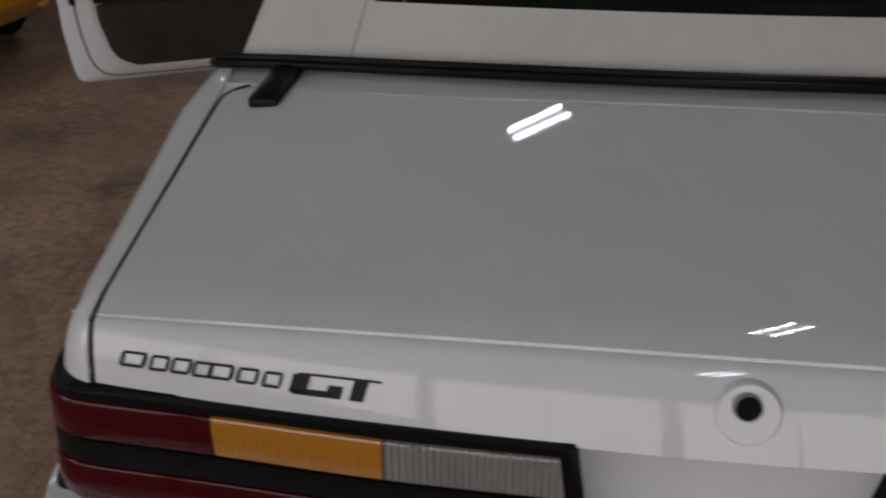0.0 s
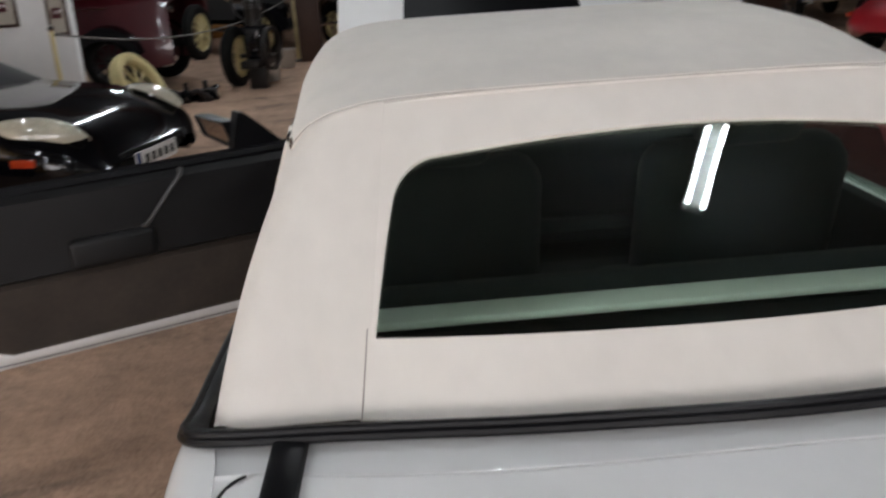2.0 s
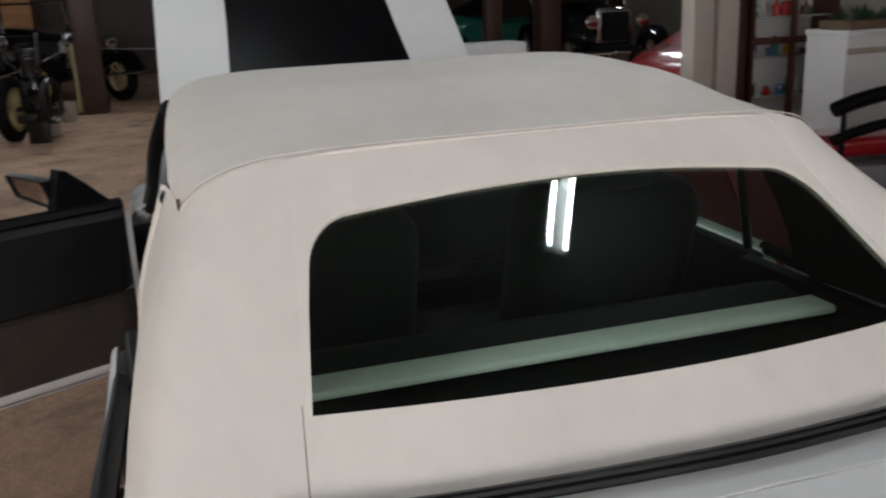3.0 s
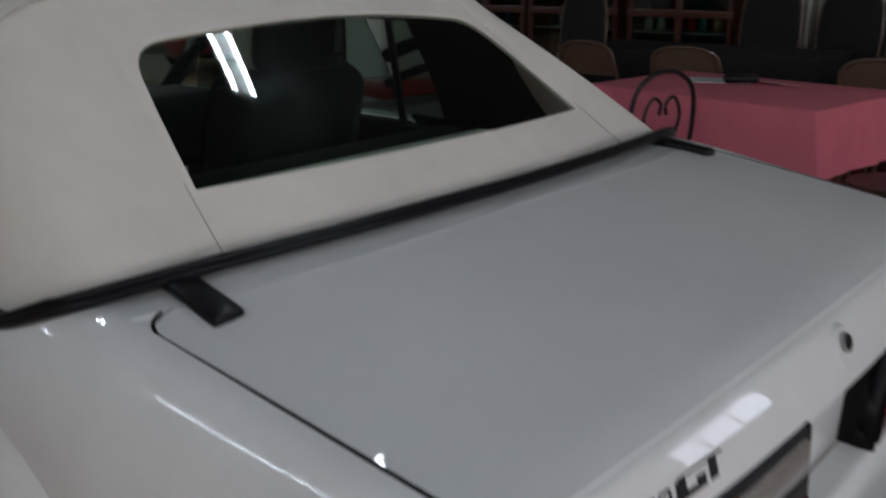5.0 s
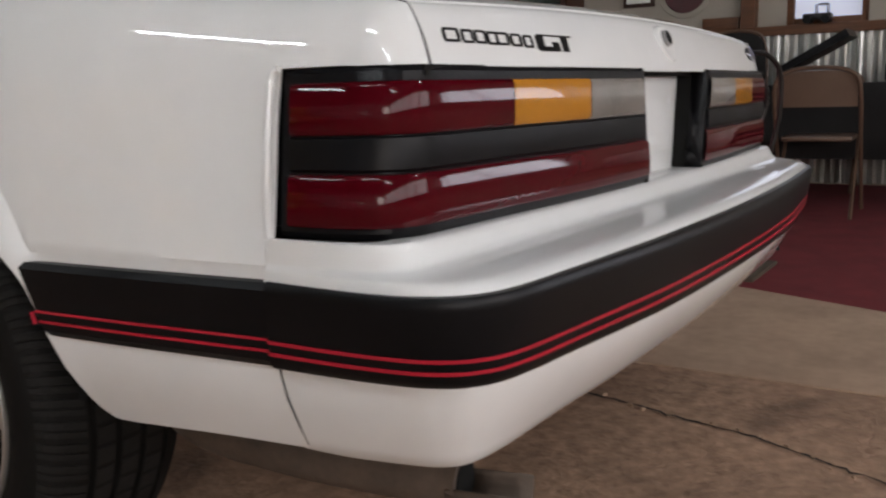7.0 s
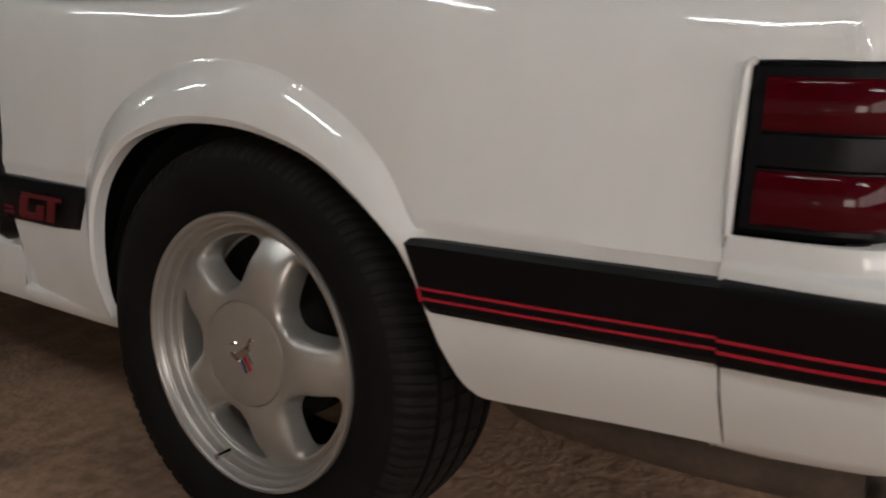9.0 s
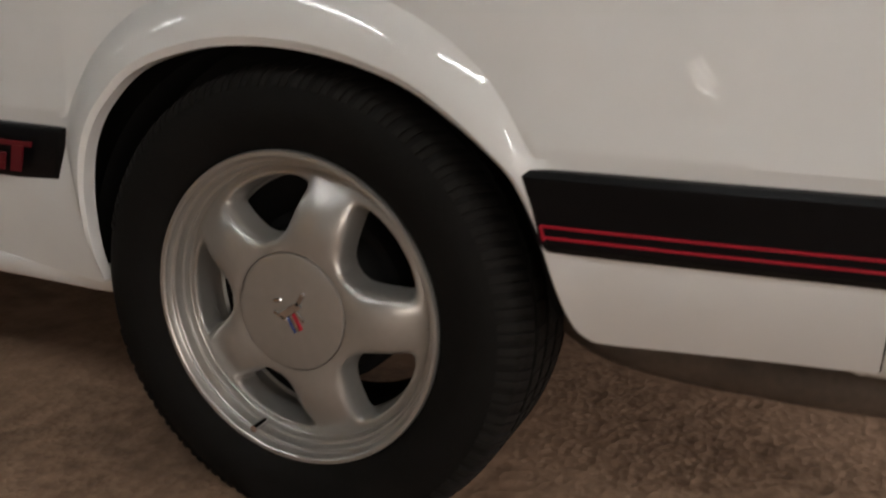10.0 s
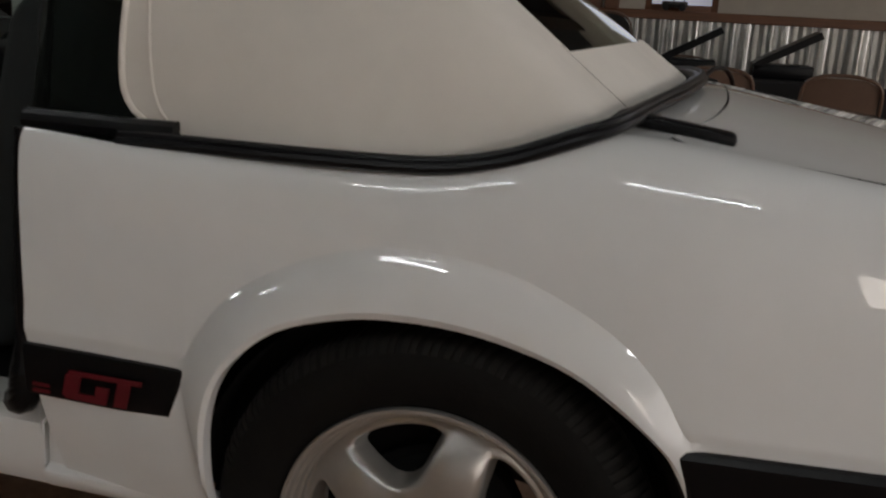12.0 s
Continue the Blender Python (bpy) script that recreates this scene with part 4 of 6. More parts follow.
ROOF_Y = [.262, .30, .40, .55, .75, .95, 1.15, 1.32, 1.42, 1.46]
ROOF_E = [.640, .645, .652, .656, .654, .647, .638, .628, .620, .612]
ROOF_ZE = [1.258, 1.260, 1.262, 1.268, 1.296, 1.308, 1.314, 1.318, 1.305, 1.275]
ROOF_ZC = [1.334, 1.343, 1.360, 1.378, 1.394, 1.402, 1.402, 1.392, 1.372, 1.335]
rows = []
for y in np.linspace(.262, 1.46, 40):
    e, ze, zc = (smooth_interp(y, ROOF_Y, a) for a in (ROOF_E, ROOF_ZE, ROOF_ZC))
    sag = -0.006 * math.sin((y - .26) * 3.1416 / 0.42) ** 2
    row = []
    for k in range(57):
        q = math.sin(math.radians(-90 + 180 * k / 56))
        yy = y + (0.028 * abs(q) ** 9 if y < .4 else 0)
        row.append((e * q, yy, ze + (zc - ze) * (1 - abs(q) ** (5 + 3 * min(1.0, max(0.0, (y - .5) / .4)))) ** 0.6 + sag * (1 - abs(q) ** 4)))
    drop = (ze - 1.225) * min(1.0, max(0.0, (y - 0.5) / 0.15))
    row = [(row[0][0] * 1.004, row[0][1], row[0][2] - drop)] + row + [(row[-1][0] * 1.004, row[-1][1], row[-1][2] - drop)]
    rows.append(row)
part("headliner", lopsided(sheet([[(x * .985, y + .012, z - 0.016) for x, y, z in r[1:-1]] for r in rows])), cabin_vinyl, car)
thick(part("soft_top_roof", lopsided(sheet(rows)), canvas, car, "cream canvas convertible roof"), 0.006, -1.0)
seam = catmull([(-.644, .312, 1.262), (-.634, .288, 1.275), (-.612, .279, 1.296), (-.58, .272, 1.313), (-.545, .268, 1.3235), (-.478, .264, 1.334), (-.3, .262, 1.340), (0, .261, 1.3405)]
               + [(.3, .262, 1.340), (.478, .264, 1.334), (.545, .268, 1.3235), (.58, .272, 1.313), (.612, .279, 1.296), (.634, .288, 1.275), (.644, .312, 1.262)], 6)
part("roof_seam", lopsided(tube(seam, 0.0011, 8)), canvas, car, "raised piped seam")
# thin dark line painted in as the ridge's shadow
part("seam_underline", lopsided(tube([p + Vector((0, -.003, -.0015)) for p in seam], 0.0008, 6)), seam_shade, car, "shadow line drawn under the roof seam")
for sx in (1, -1):
    part("seam_end", lopsided(box((0.006, 0.012, 0.018), (-0.646 * sx, .308, 1.262), 0.002)), rust, car)
    part("roof_rail", lopsided(tube(catmull([(-.662 * sx, .50, 1.232), (-.658 * sx, .75, 1.235), (-.648 * sx, 1.0, 1.232), (-.62 * sx, 1.3, 1.222), (-.60 * sx, 1.44, 1.215)], 6), 0.014, 8)), rubber, car)

# wheels
def road_wheel(m):
    """An alloy wheel; its outer face looks to -x, its centre at the origin."""
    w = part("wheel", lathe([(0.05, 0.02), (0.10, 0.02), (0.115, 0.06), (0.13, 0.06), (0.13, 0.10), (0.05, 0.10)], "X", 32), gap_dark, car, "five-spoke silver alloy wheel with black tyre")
    w.matrix_world = m
    R, F = 0.333, -0.024
    prof = [(0.214, -0.012), (0.224, -0.020), (0.235, -0.030), (0.262, -0.040), (0.285, -0.041), (0.306, -0.036), (0.320, -0.026), (0.328, -0.013)]
    prof += [(R - 0.006, -0.004), (R - 0.002, 0.008)]
    for g in range(4):
        x = 0.030 + g * 0.043
        prof += [(R, x), (R - 0.007, x + 0.002), (R - 0.007, x + 0.008), (R, x + 0.010)]
    prof += [(R - 0.004, 0.188), (0.315, 0.205), (0.285, 0.218), (0.24, 0.205), (0.20, 0.19)]
    tb = lathe(prof, "X", 96)
    for v in tb.verts:
        v.co.z = max(v.co.z, -0.332)
    part("tyre", tb, tyre_rubber, w, "worn black road tyre", angle=40)
    # tread blocks on the shoulder
    blocks = bmesh.new()
    for k in range(64):
        a = 6.28319 * k / 64
        if abs(math.atan2(math.sin(a + 1.5708), math.cos(a + 1.5708))) < 0.28:
            continue
        # one lug wrapped over the rounded shoulder, with a sipe across its middle
        lug = [(.307, -.0358), (.3135, -.0318), (.3195, -.0272), (.3278, -.0148), (R - .0045, -.0045), (R - .0008, .0080), (R + .0004, .0270)]
        for w0, w1 in ((-.040, -.004), (.003, .034)):
            grid = []
            for ang, dip in ((w0, .0035), (w0 + .003, 0), (w1 - .003, 0), (w1, .0035)):
                grid.append([blocks.verts.new((x - .0012 + dip * .6, (r + .0011 - dip) * math.sin(-a - ang - .05 * (x + .04) / .067), (r + .0011 - dip) * math.cos(-a - ang - .05 * (x + .04) / .067))) for r, x in lug])
            for p, q in zip(grid, grid[1:]):
                for i in range(len(lug) - 1):
                    blocks.faces.new((p[i], p[i + 1], q[i + 1], q[i]))
        for x in (0.056, 0.099, 0.142):
            box((0.029, 0.0255, 0.004), (x - 0.0, 0, R - 0.0008), 0, blocks, None)
            bmesh.ops.rotate(blocks, cent=(0, 0, 0), matrix=Matrix.Rotation(a + 0.04 * (x > 0.1), 4, "X").to_3x3(), verts=blocks.verts[-8:])
    part("tread", blocks, tread_dust, w, "dusty tread blocks")
    part("rim", lathe([(0.2125, -0.004), (0.2205, -0.014), (0.2240, -0.020), (0.2245, -0.026), (0.2225, -0.0295), (0.2175, -0.0298), (0.2150, -0.0275), (0.2138, -0.0200), (0.2120, -0.0175), (0.2085, -0.0172), (0.2070, -0.0155), (0.2060, -0.0060), (0.2045, -0.0030),
                       (0.2015, -0.0028), (0.2002, -0.0010), (0.1993, 0.0070), (0.1978, 0.0085), (0.1945, 0.0085), (0.190, 0.030)], "X", 96), alloy, w, "silver alloy rim")
    part("barrel", lathe([(0.190, 0.030), (0.187, 0.046), (0.185, 0.062), (0.181, 0.066)], "X", 64), alloy, w, "silver inner barrel of the rim")
    part("barrel_inside", lathe([(0.181, 0.066), (0.180, 0.17), (0.2, 0.185)], "X", 64), gap_dark, w, "black inside of the rim, deeper than the silver barrel")
    half_loop = catmull([(.79, 0, 0), (.785, .34, 0), (.74, .55, 0), (.59, .645, 0), (.27, .595, 0), (-.2, .475, 0), (-.53, .33, 0), (-.685, .14, 0), (-.71, 0, 0)], 5)
    loop = [(p.x, p.y) for p in half_loop] + [(p.x, -p.y) for p in half_loop[-2:0:-1]]

    def to_edge(p):
        d = (p[0] - .1, p[1])
        s = min((.9 / d[0] if d[0] > 1e-9 else 1.1 / -d[0] if d[0] < -1e-9 else 99), (1 / abs(d[1]) if abs(d[1]) > 1e-9 else 99))
        return (.1 + d[0] * s, d[1] * s)

    for k in range(5):
        a0 = radians(72 * k)
        rows = []
        for f, dx in ((0, 0), (.2, 0), (.4, 0), (.6, 0.0002), (.75, .0010), (.87, .0026), (.95, .0055), (1.0, .0095), (1.03, .016), (1.06, .023), (1.10, .031), (1.12, .040)):
            row = []
            for p in loop:
                e = to_edge(p)
                u, v = (e[0] + (p[0] - e[0]) * f, e[1] + (p[1] - e[1]) * f) if f <= 1 else (.1 + (p[0] - .1) * (2.12 - f) / 1.12, p[1] * (2.12 - f) / 1.12)
                r, a = .1412 + .0558 * u, a0 + radians(36) * v
                dish = .0015 + .0290 * min(1.05, max(0, (r - .088) / .105)) ** 1.5
                mound = .0105 * math.sin(1.5708 * min(1.0, abs(v))) ** 2 * math.sin(3.1416 * min(1, max(0, (r - .0855) / .112)))
                row.append((F + dish - mound + dx, r * math.cos(a), r * math.sin(a)))
            rows.append(row)
        part("spoke", sheet(rows, closed=True), alloy, w, angle=60)
    part("centre_cap", lathe([(0, F - 0.002), (0.05, F - 0.0018), (0.079, F - 0.001), (0.0835, F + 0.0005), (0.0848, F + 0.004), (0.0849, F + 0.012)], "X", 64), alloy, w, "silver wheel centre cap")
    part("hub_ring", lathe([(0.0855, F + 0.0032), (0.100, F + 0.0042)], "X", 64), alloy, w)
    part("cap_joint", lathe([(0.0845, F + 0.004), (0.0875, F + 0.0035)], "X", 64), gap_dark, w)
    em = bmesh.new()
    for dy, dz, l, wd, a in ((0.002, 0.004, 0.040, 0.012, 35), (0.018, 0.022, 0.022, 0.007, 60), (-0.014, -0.006, 0.024, 0.006, -25), (0.016, -0.002, 0.022, 0.005, -50), (-0.018, 0.016, 0.014, 0.005, 20)):
        box((0.004, l, wd), (F - 0.004, -dy, dz), 0.0012, em, Matrix.Rotation(radians(-a), 4, "X"), 1)
    part("emblem", em, chrome, w, "small worn chrome emblem with coloured bars")
    for dz, mt in ((-.0055, stripe_red), (.0, chrome), (.0055, blue_badge)):
        bar = box((0.003, 0.0048, 0.034), (0, dz, 0), 0.0008)
        part("emblem_bar", bar, mt, w).matrix_world = m @ pose(F - .0035, -.006, -.010, -30, 0, 0)
    part("valve", cyl(0.0055, 0.028, (-0.018, 0.066, -0.188), "X", 12), chrome, w)
    return w


road_wheel(pose(-0.803, 0.016, 0.351))
road_wheel(pose(0.803, 0.016, 0.351, 0, 0, 180))
road_wheel(pose(-0.790, 2.553, 0.351))
road_wheel(pose(0.790, 2.553, 0.351, 0, 0, 180))

# exhaust and underside
part("exhaust_pipe", tube(catmull([(-.45, .30, .37), (-.56, -.20, .36), (-.655, -.40, .326), (-.668, -.60, .321), (-.650, -.76, .318), (-.638, -.845, .318)], 8), 0.033, 20), rust, car, "rusty exhaust tailpipe")
part("pipe_mouth", lathe([(0, -.002), (.026, -.002), (.0275, .002)], "Y", 20), gap_dark, car).matrix_world = pose(-.6376, -.8456, .318, 0, 0, 8)
spout = sheet([[(-.638 + .018 * f + .0345 * math.cos(a), -.838 - .085 * f + .010 * math.cos(a) * f, .318 + .0345 * math.sin(a)) for a in np.linspace(3.05, 6.375, 15)] for f in np.linspace(0, 1, 4)])
thick(part("pipe_spout", spout, rust, car, "open cut end of the tailpipe"), 0.003, crisp=False)
part("underside", box((1.20, 2.9, 0.10), (0, 1.9, 0.36), 0.02), gap_dark, car)
part("underside", box((1.1, 0.75, 0.14), (0, -0.46, 0.455), 0.03), gap_dark, car)
part("front_apron", box((0.24, 0.012, 0.18), (-0.64, 0.375, 0.43)), gap_dark, car)
part("trunk_wall", box((1.3, 0.02, 0.5), (0, 0.02, 0.66)), gap_dark, car)

# cabin
part("rear_shelf", box((1.06, 0.075, 0.018), (0, 0.200, 0.957), 0.008), shelf_vinyl, car, "pale vinyl shelf behind the rear seat")
part("cabin_trim", box((1.36, 0.36, 0.02), (0, 0.0, 0.925)), cabin_vinyl, car)
part("cabin_floor", box((1.40, 1.5, 0.04), (0, 1.15, 0.40)), cabin_vinyl, car)
for sx in (1, -1):
    part("cabin_side", box((0.05, 0.65, 0.5), (-0.70 * sx, 0.36, 0.66), 0.02), cabin_vinyl, car)
part("rear_seat", box((1.10, 0.14, 0.42), (0, 0.34, 0.76), 0.05, rot=Matrix.Rotation(radians(14), 4, "X"), seg=3), seat_cloth, car, "charcoal cloth rear seat back")
for sx in (1, -1):
    seat = part("front_seat", box((0.50, 0.16, 0.62), (-0.37 * sx, 0.86, 0.80), 0.07, rot=Matrix.Rotation(radians(16), 4, "X"), seg=4), seat_cloth, car, "charcoal cloth bucket seat")
    part("seat_cushion", box((0.50, 0.5, 0.16), (-0.37 * sx, 1.12, 0.52), 0.05, seg=3), seat_cloth, seat)
    part("headrest", box((0.26, 0.09, 0.17), (-0.37 * sx, 0.765, 1.17), 0.04, rot=Matrix.Rotation(radians(10), 4, "X"), seg=3), seat_cloth, seat)
part("dashboard", box((1.36, 0.35, 0.26), (0, 1.68, 0.82), 0.06, seg=3), cabin_vinyl, car)
part("steering_wheel", tube([(-.37 + .18 * math.cos(a), 1.44 + .06 * math.sin(a), .90 + .17 * math.sin(a)) for a in np.linspace(0, 6.0, 30)], 0.013, 8, closed=True), vinyl_dark, car)
part("rear_view_mirror", box((0.22, 0.03, 0.06), (0, 1.42, 1.20), 0.012), vinyl_dark, car)
for sx in (1, -1):
    b = sheet([[(-0.745 * sx, 0.40, .90), (-0.745 * sx, 0.70, .90)], [(-0.668 * sx, 0.48, 1.24), (-0.668 * sx, 0.70, 1.24)]])
    o = part("quarter_window", b, dark_glass, car, "dark quarter window", False)
    o.visible_shadow = False
    thick(o, 0.004)
    if sx < 0:
        # passenger glass added with a dark tint to dim the hall seen through it
        b = sheet([[(0.752, y, .905) for y in (0.71, 1.1, 1.5, 1.86)], [(0.705, y, 1.10) for y in (0.71, 1.1, 1.45, 1.66)], [(0.662, y, 1.225) for y in (0.71, 1.1, 1.35, 1.47)]])
        o = part("door_window", lopsided(b), dark_glass, car, "raised tinted passenger door window")
        o.visible_shadow = False
        thick(o, 0.004)
    part("window_channel", tube([(-.752 * sx, .44, .911), (-.757 * sx, .52, .911), (-.762 * sx, .60, .913), (-.765 * sx, .69, .914)], 0.017, 10), rubber, car)
    part("window_channel", tube([(-.722 * sx, .70, .91), (-.69 * sx, .70, 1.1), (-.664 * sx, .70, 1.235)], 0.012, 8), rubber, car)

# sills, right door, screen pillars, front end
for sx in (1, -1):
    sill = sheet([[(x * sx, y, z) for y in np.linspace(0.664, 1.90, 8)] for x, z in ((-.70, .44), (-.785, .44), (-.803, .425), (-.808, .345), (-.792, .312), (-.70, .30))])
    part("rocker_panel", sill, paint, car, "white sill under the door")
    part("rocker_end", sheet([[(x * sx, y, z) for y in (.60, .632, .664)] for x, z in ((-.776, .44), (-.791, .425), (-.797, .345), (-.785, .318))]), paint, car)
    part("windscreen_pillar", tube(catmull([(-.715 * sx, 2.02, .90), (-.69 * sx, 1.86, 1.0), (-.665 * sx, 1.62, 1.16), (-.622 * sx, 1.42, 1.285)], 5), 0.034, 10), rubber, car, "black windscreen pillar")
part("windscreen_header", tube(catmull([(-.59, 1.43, 1.265), (-.3, 1.46, 1.295), (0, 1.47, 1.303), (.3, 1.46, 1.295), (.59, 1.43, 1.265)], 5), 0.026, 10), rubber, car)
pane = sheet([[(x * w, y0 - 0.05 * x * x + 0.03, z) for x in np.linspace(-1, 1, 12)] for w, y0, z in ((.70, 2.05, .90), (.64, 1.72, 1.1), (.58, 1.44, 1.27))])
o = part("windscreen", pane, dark_glass, car, "tinted windscreen")
o.visible_shadow = False
thick(o, 0.005)
part("jamb", sheet([[(x, .668, z), (-.68, .674, z)] for x, z in ((-.80, .32), (-.812, .5), (-.822, .6), (-.817, .75), (-.805, .86), (-.793, .895))]), paint, car, "white door jamb")
part("door_seal", tube(catmull([(-.775, .690, .90), (-.790, .690, .75), (-.800, .690, .62), (-.806, .688, .56), (-.812, .684, .51), (-.812, .690, .475), (-.80, .71, .462)], 6), [0.013] * 18 + [0.016 + 0.002 * min(k, 5) for k in range(19)], 10), rubber, car, "black rubber door seal")
bm = sheet([[(mid_x(y) * -1 - float(np.interp(z, [.33, .59, .75, .93], [.05, 0, -.012, .055])), y, z) for y in np.linspace(.674, 1.895, 14)] for z in np.linspace(.335, .925, 14)])
part("door_lining", box((0.05, 1.25, 0.50), (0.72, 1.28, .665), 0.02), cabin_vinyl, car, "dark inner lining of the passenger door")
part("right_door", bm, paint, car, "closed white passenger door").modifiers.new("t", "SOLIDIFY").thickness = 0.06

FL = [(1.905, .312), (2.0, .312), (2.1, .312), (2.17, .315), (2.19, .34), (2.20, .40), (2.205, .46), (2.215, .52), (2.24, .58), (2.29, .635), (2.36, .675), (2.45, .70), (2.55, .707), (2.65, .70),
      (2.74, .675), (2.81, .635), (2.86, .58), (2.885, .52), (2.895, .46), (2.905, .40), (2.94, .36), (3.05, .34), (3.2, .34), (3.36, .34)]
FM = [(1.905, .598), (2.0, .598), (2.08, .598), (2.12, .598), (2.13, .598), (2.14, .598), (2.15, .60), (2.165, .63), (2.19, .67), (2.24, .72), (2.33, .76), (2.44, .785), (2.55, .79), (2.66, .785),
      (2.77, .76), (2.86, .72), (2.91, .67), (2.935, .63), (2.95, .60), (2.96, .598), (2.98, .598), (3.07, .598), (3.2, .598), (3.36, .598)]
FT = [1.905, 2.0, 2.08, 2.12, 2.14, 2.15, 2.16, 2.18, 2.21, 2.27, 2.35, 2.45, 2.55, 2.65, 2.75, 2.83, 2.89, 2.92, 2.94, 2.95, 2.97, 3.06, 3.2, 3.36]
FF = [0, 0, 0, .1, .3, .6, .8, 1, 1, 1, 1, 1, 1, 1, 1, 1, 1, 1, .8, .6, .3, .1, 0, 0]


def fender_top(y):
    return float(np.interp(y, [1.9, 2.5, 3.36], [-.735, -.73, -.68])), float(np.interp(y, [1.9, 2.5, 3.0, 3.36], [.925, .89, .83, .78]))


for sx in (1, -1):
    b = body_side(FL, FM, FT, FF, fender_top, 2)
    thick(part("front_fender", b if sx > 0 else mirror_x(b), paint, car, "white front fender"), 0.003)
    part("wheel_housing", sheet([[(x * sx, 2.553 + 0.375 * math.cos(a), 0.33 + 0.375 * math.sin(a)) for a in np.linspace(-0.1, 3.24, 20)] for x in (-0.82, -0.5)]), gap_dark, car)
    part("headlight", box((0.34, 0.05, 0.12), (-.50 * sx, 3.38, .66), 0.015), lens_clear, car)
part("front_bumper", box((1.56, 0.22, 0.26), (0, 3.42, .46), 0.06, seg=4), paint, car, "white front bumper")
part("nose_panel", box((1.40, 0.06, 0.22), (0, 3.36, .68), 0.02), paint, car)
part("engine", box((0.60, 0.70, 0.34), (0, 2.70, .66), 0.05), gap_dark, car)
part("engine_bay", box((1.36, 1.30, 0.04), (0, 2.65, .48)), gap_dark, car)
part("cowl", box((1.40, 0.22, 0.06), (0, 2.10, .885), 0.02), trim_black, car)

# raised hood, hinged at the screen
hood_m = pose(0, 2.16, 0.93, 43, 0, 0)
rows = []
for s in np.linspace(0, 1, 14):
    w = 0.66 - 0.05 * s
    rows.append([(w * q, 1.24 * s, 0.022 * (1 - q * q) - 0.05 * max(0, s - 0.9) / 0.1 * s) for q in np.linspace(-1, 1, 25)])
hood = thick(part("hood", sheet(rows), paint, car, "raised white hood with a black centre panel"), 0.03)
hood.matrix_world = hood_m
rows = [[(w * q, y, 0.022 * (1 - (w * q / 0.64) ** 2) + 0.003) for q in np.linspace(-1, 1, 15)] for w, y in ((.40, .10), (.375, .45), (.35, .75), (.335, 1.0), (.325, 1.14))]
part("hood_panel", sheet(rows), trim_black, hood, "satin black hood panel").matrix_world = hood_m
part("hood_prop", tube([(.50, 3.2, .70), (.50, 2.98, 1.66)], 0.006, 8), trim_black, car)

# driver's door, swung open on its front hinges
door_m = pose(-0.815, 1.93, 0, 0, 0, -64)


def door_end(z, inner):
    """Where the door ends at a height: its outer skin, or its trimmed inside."""
    if inner:
        return float(np.interp(z, [.42, .435, .46, .50, .60, .93], [-.99, -1.05, -1.10, -1.125, -1.148, -1.168]))
    return float(np.interp(z, [.372, .38, .39, .42, .55, .93], [-1.21, -1.232, -1.240, -1.248, -1.262, -1.262]))


def door_skin_x(z):
    return -0.03 + float(np.interp(z, [.33, .59, .75, .93], [.06, 0.01, 0, .05]))


skin = sheet([[(door_skin_x(z), door_end(z, False) * (1 - s), z) for s in np.linspace(0, 1, 12)] for z in [.372, .376, .38, .385, .39, .405, .43, .46, .50, .55, .62, .7, .78, .86, .925]])
door = part("door", skin, paint, car, "white driver's door standing open, dark trim inside")
thick(door, 0.010, 1.0)
door.matrix_world = door_m
# white shut face, slanted inwards and carried round into the lower edge
outer_line = [(door_end(z, False), z) for z in (.925, .80, .68, .60, .55, .50, .46, .43, .42, .40, .39, .38)] + [(-1.21, .372), (-.95, .372), (-.5, .372), (0, .372)]
inner_line = [(door_end(z, True), z) for z in (.925, .80, .69, .62, .58, .54, .51, .49, .47, .455, .443, .435)] + [(-1.0, .424), (-.90, .42), (-.5, .42), (0, .42)]
rows = []
for k, f in enumerate((0, .06, .14, .3, .5, .7, .88, 1.0)):
    x_f = (-.002, .006, .014, .026, .042, .058, .070, .074)[k]
    rows.append([(x_f + (door_skin_x(a[1]) + .004) * (1 - f), a[0] + (b[0] - a[0]) * f + .004 * (f > 0) * (f < .1), a[1] + (b[1] - a[1]) * f) for a, b in zip(outer_line, inner_line)])
part("door_frame", sheet(rows), paint, door, "white painted door end and lower edge").matrix_world = door_m
part("door_groove", tube([(x + .004, y, z) for x, y, z in rows[4]], 0.0035, 6), grey_metal, door, "grey seal along the door edge").matrix_world = door_m
part("door_panel", sheet([[(0.072, door_end(z, True) * (1 - s), z) for s in np.linspace(0, 1, 8)] for z in (.42, .435, .46, .50, .60, .75, .925)]), paint, door).matrix_world = door_m


def door_card(z0, z1, inset, x_in, x_out, crease=0.0):
    rows = []
    zs = np.linspace(z0, z1, 16)
    for i, z in enumerate(zs):
        zz = min(max(z, z0), z1)
        e = door_end(zz, True) + inset
        row = []
        for s in np.linspace(0, 1, 30):
            y = e * (1 - s) - .02 * s
            edge = min(1.0, min(z - z0, z1 - z, (y - e), -.02 - y) / .018)
            x = x_in + (x_out - x_in) * math.sin(1.5708 * max(0.0, edge))
            # a fold running down towards the rear
            x += crease * max(0.0, 1 - abs((z - .60) - .30 * (y + 1.1)) / .05)
            row.append((x, y, z))
        rows.append(row)
    return sheet(rows)


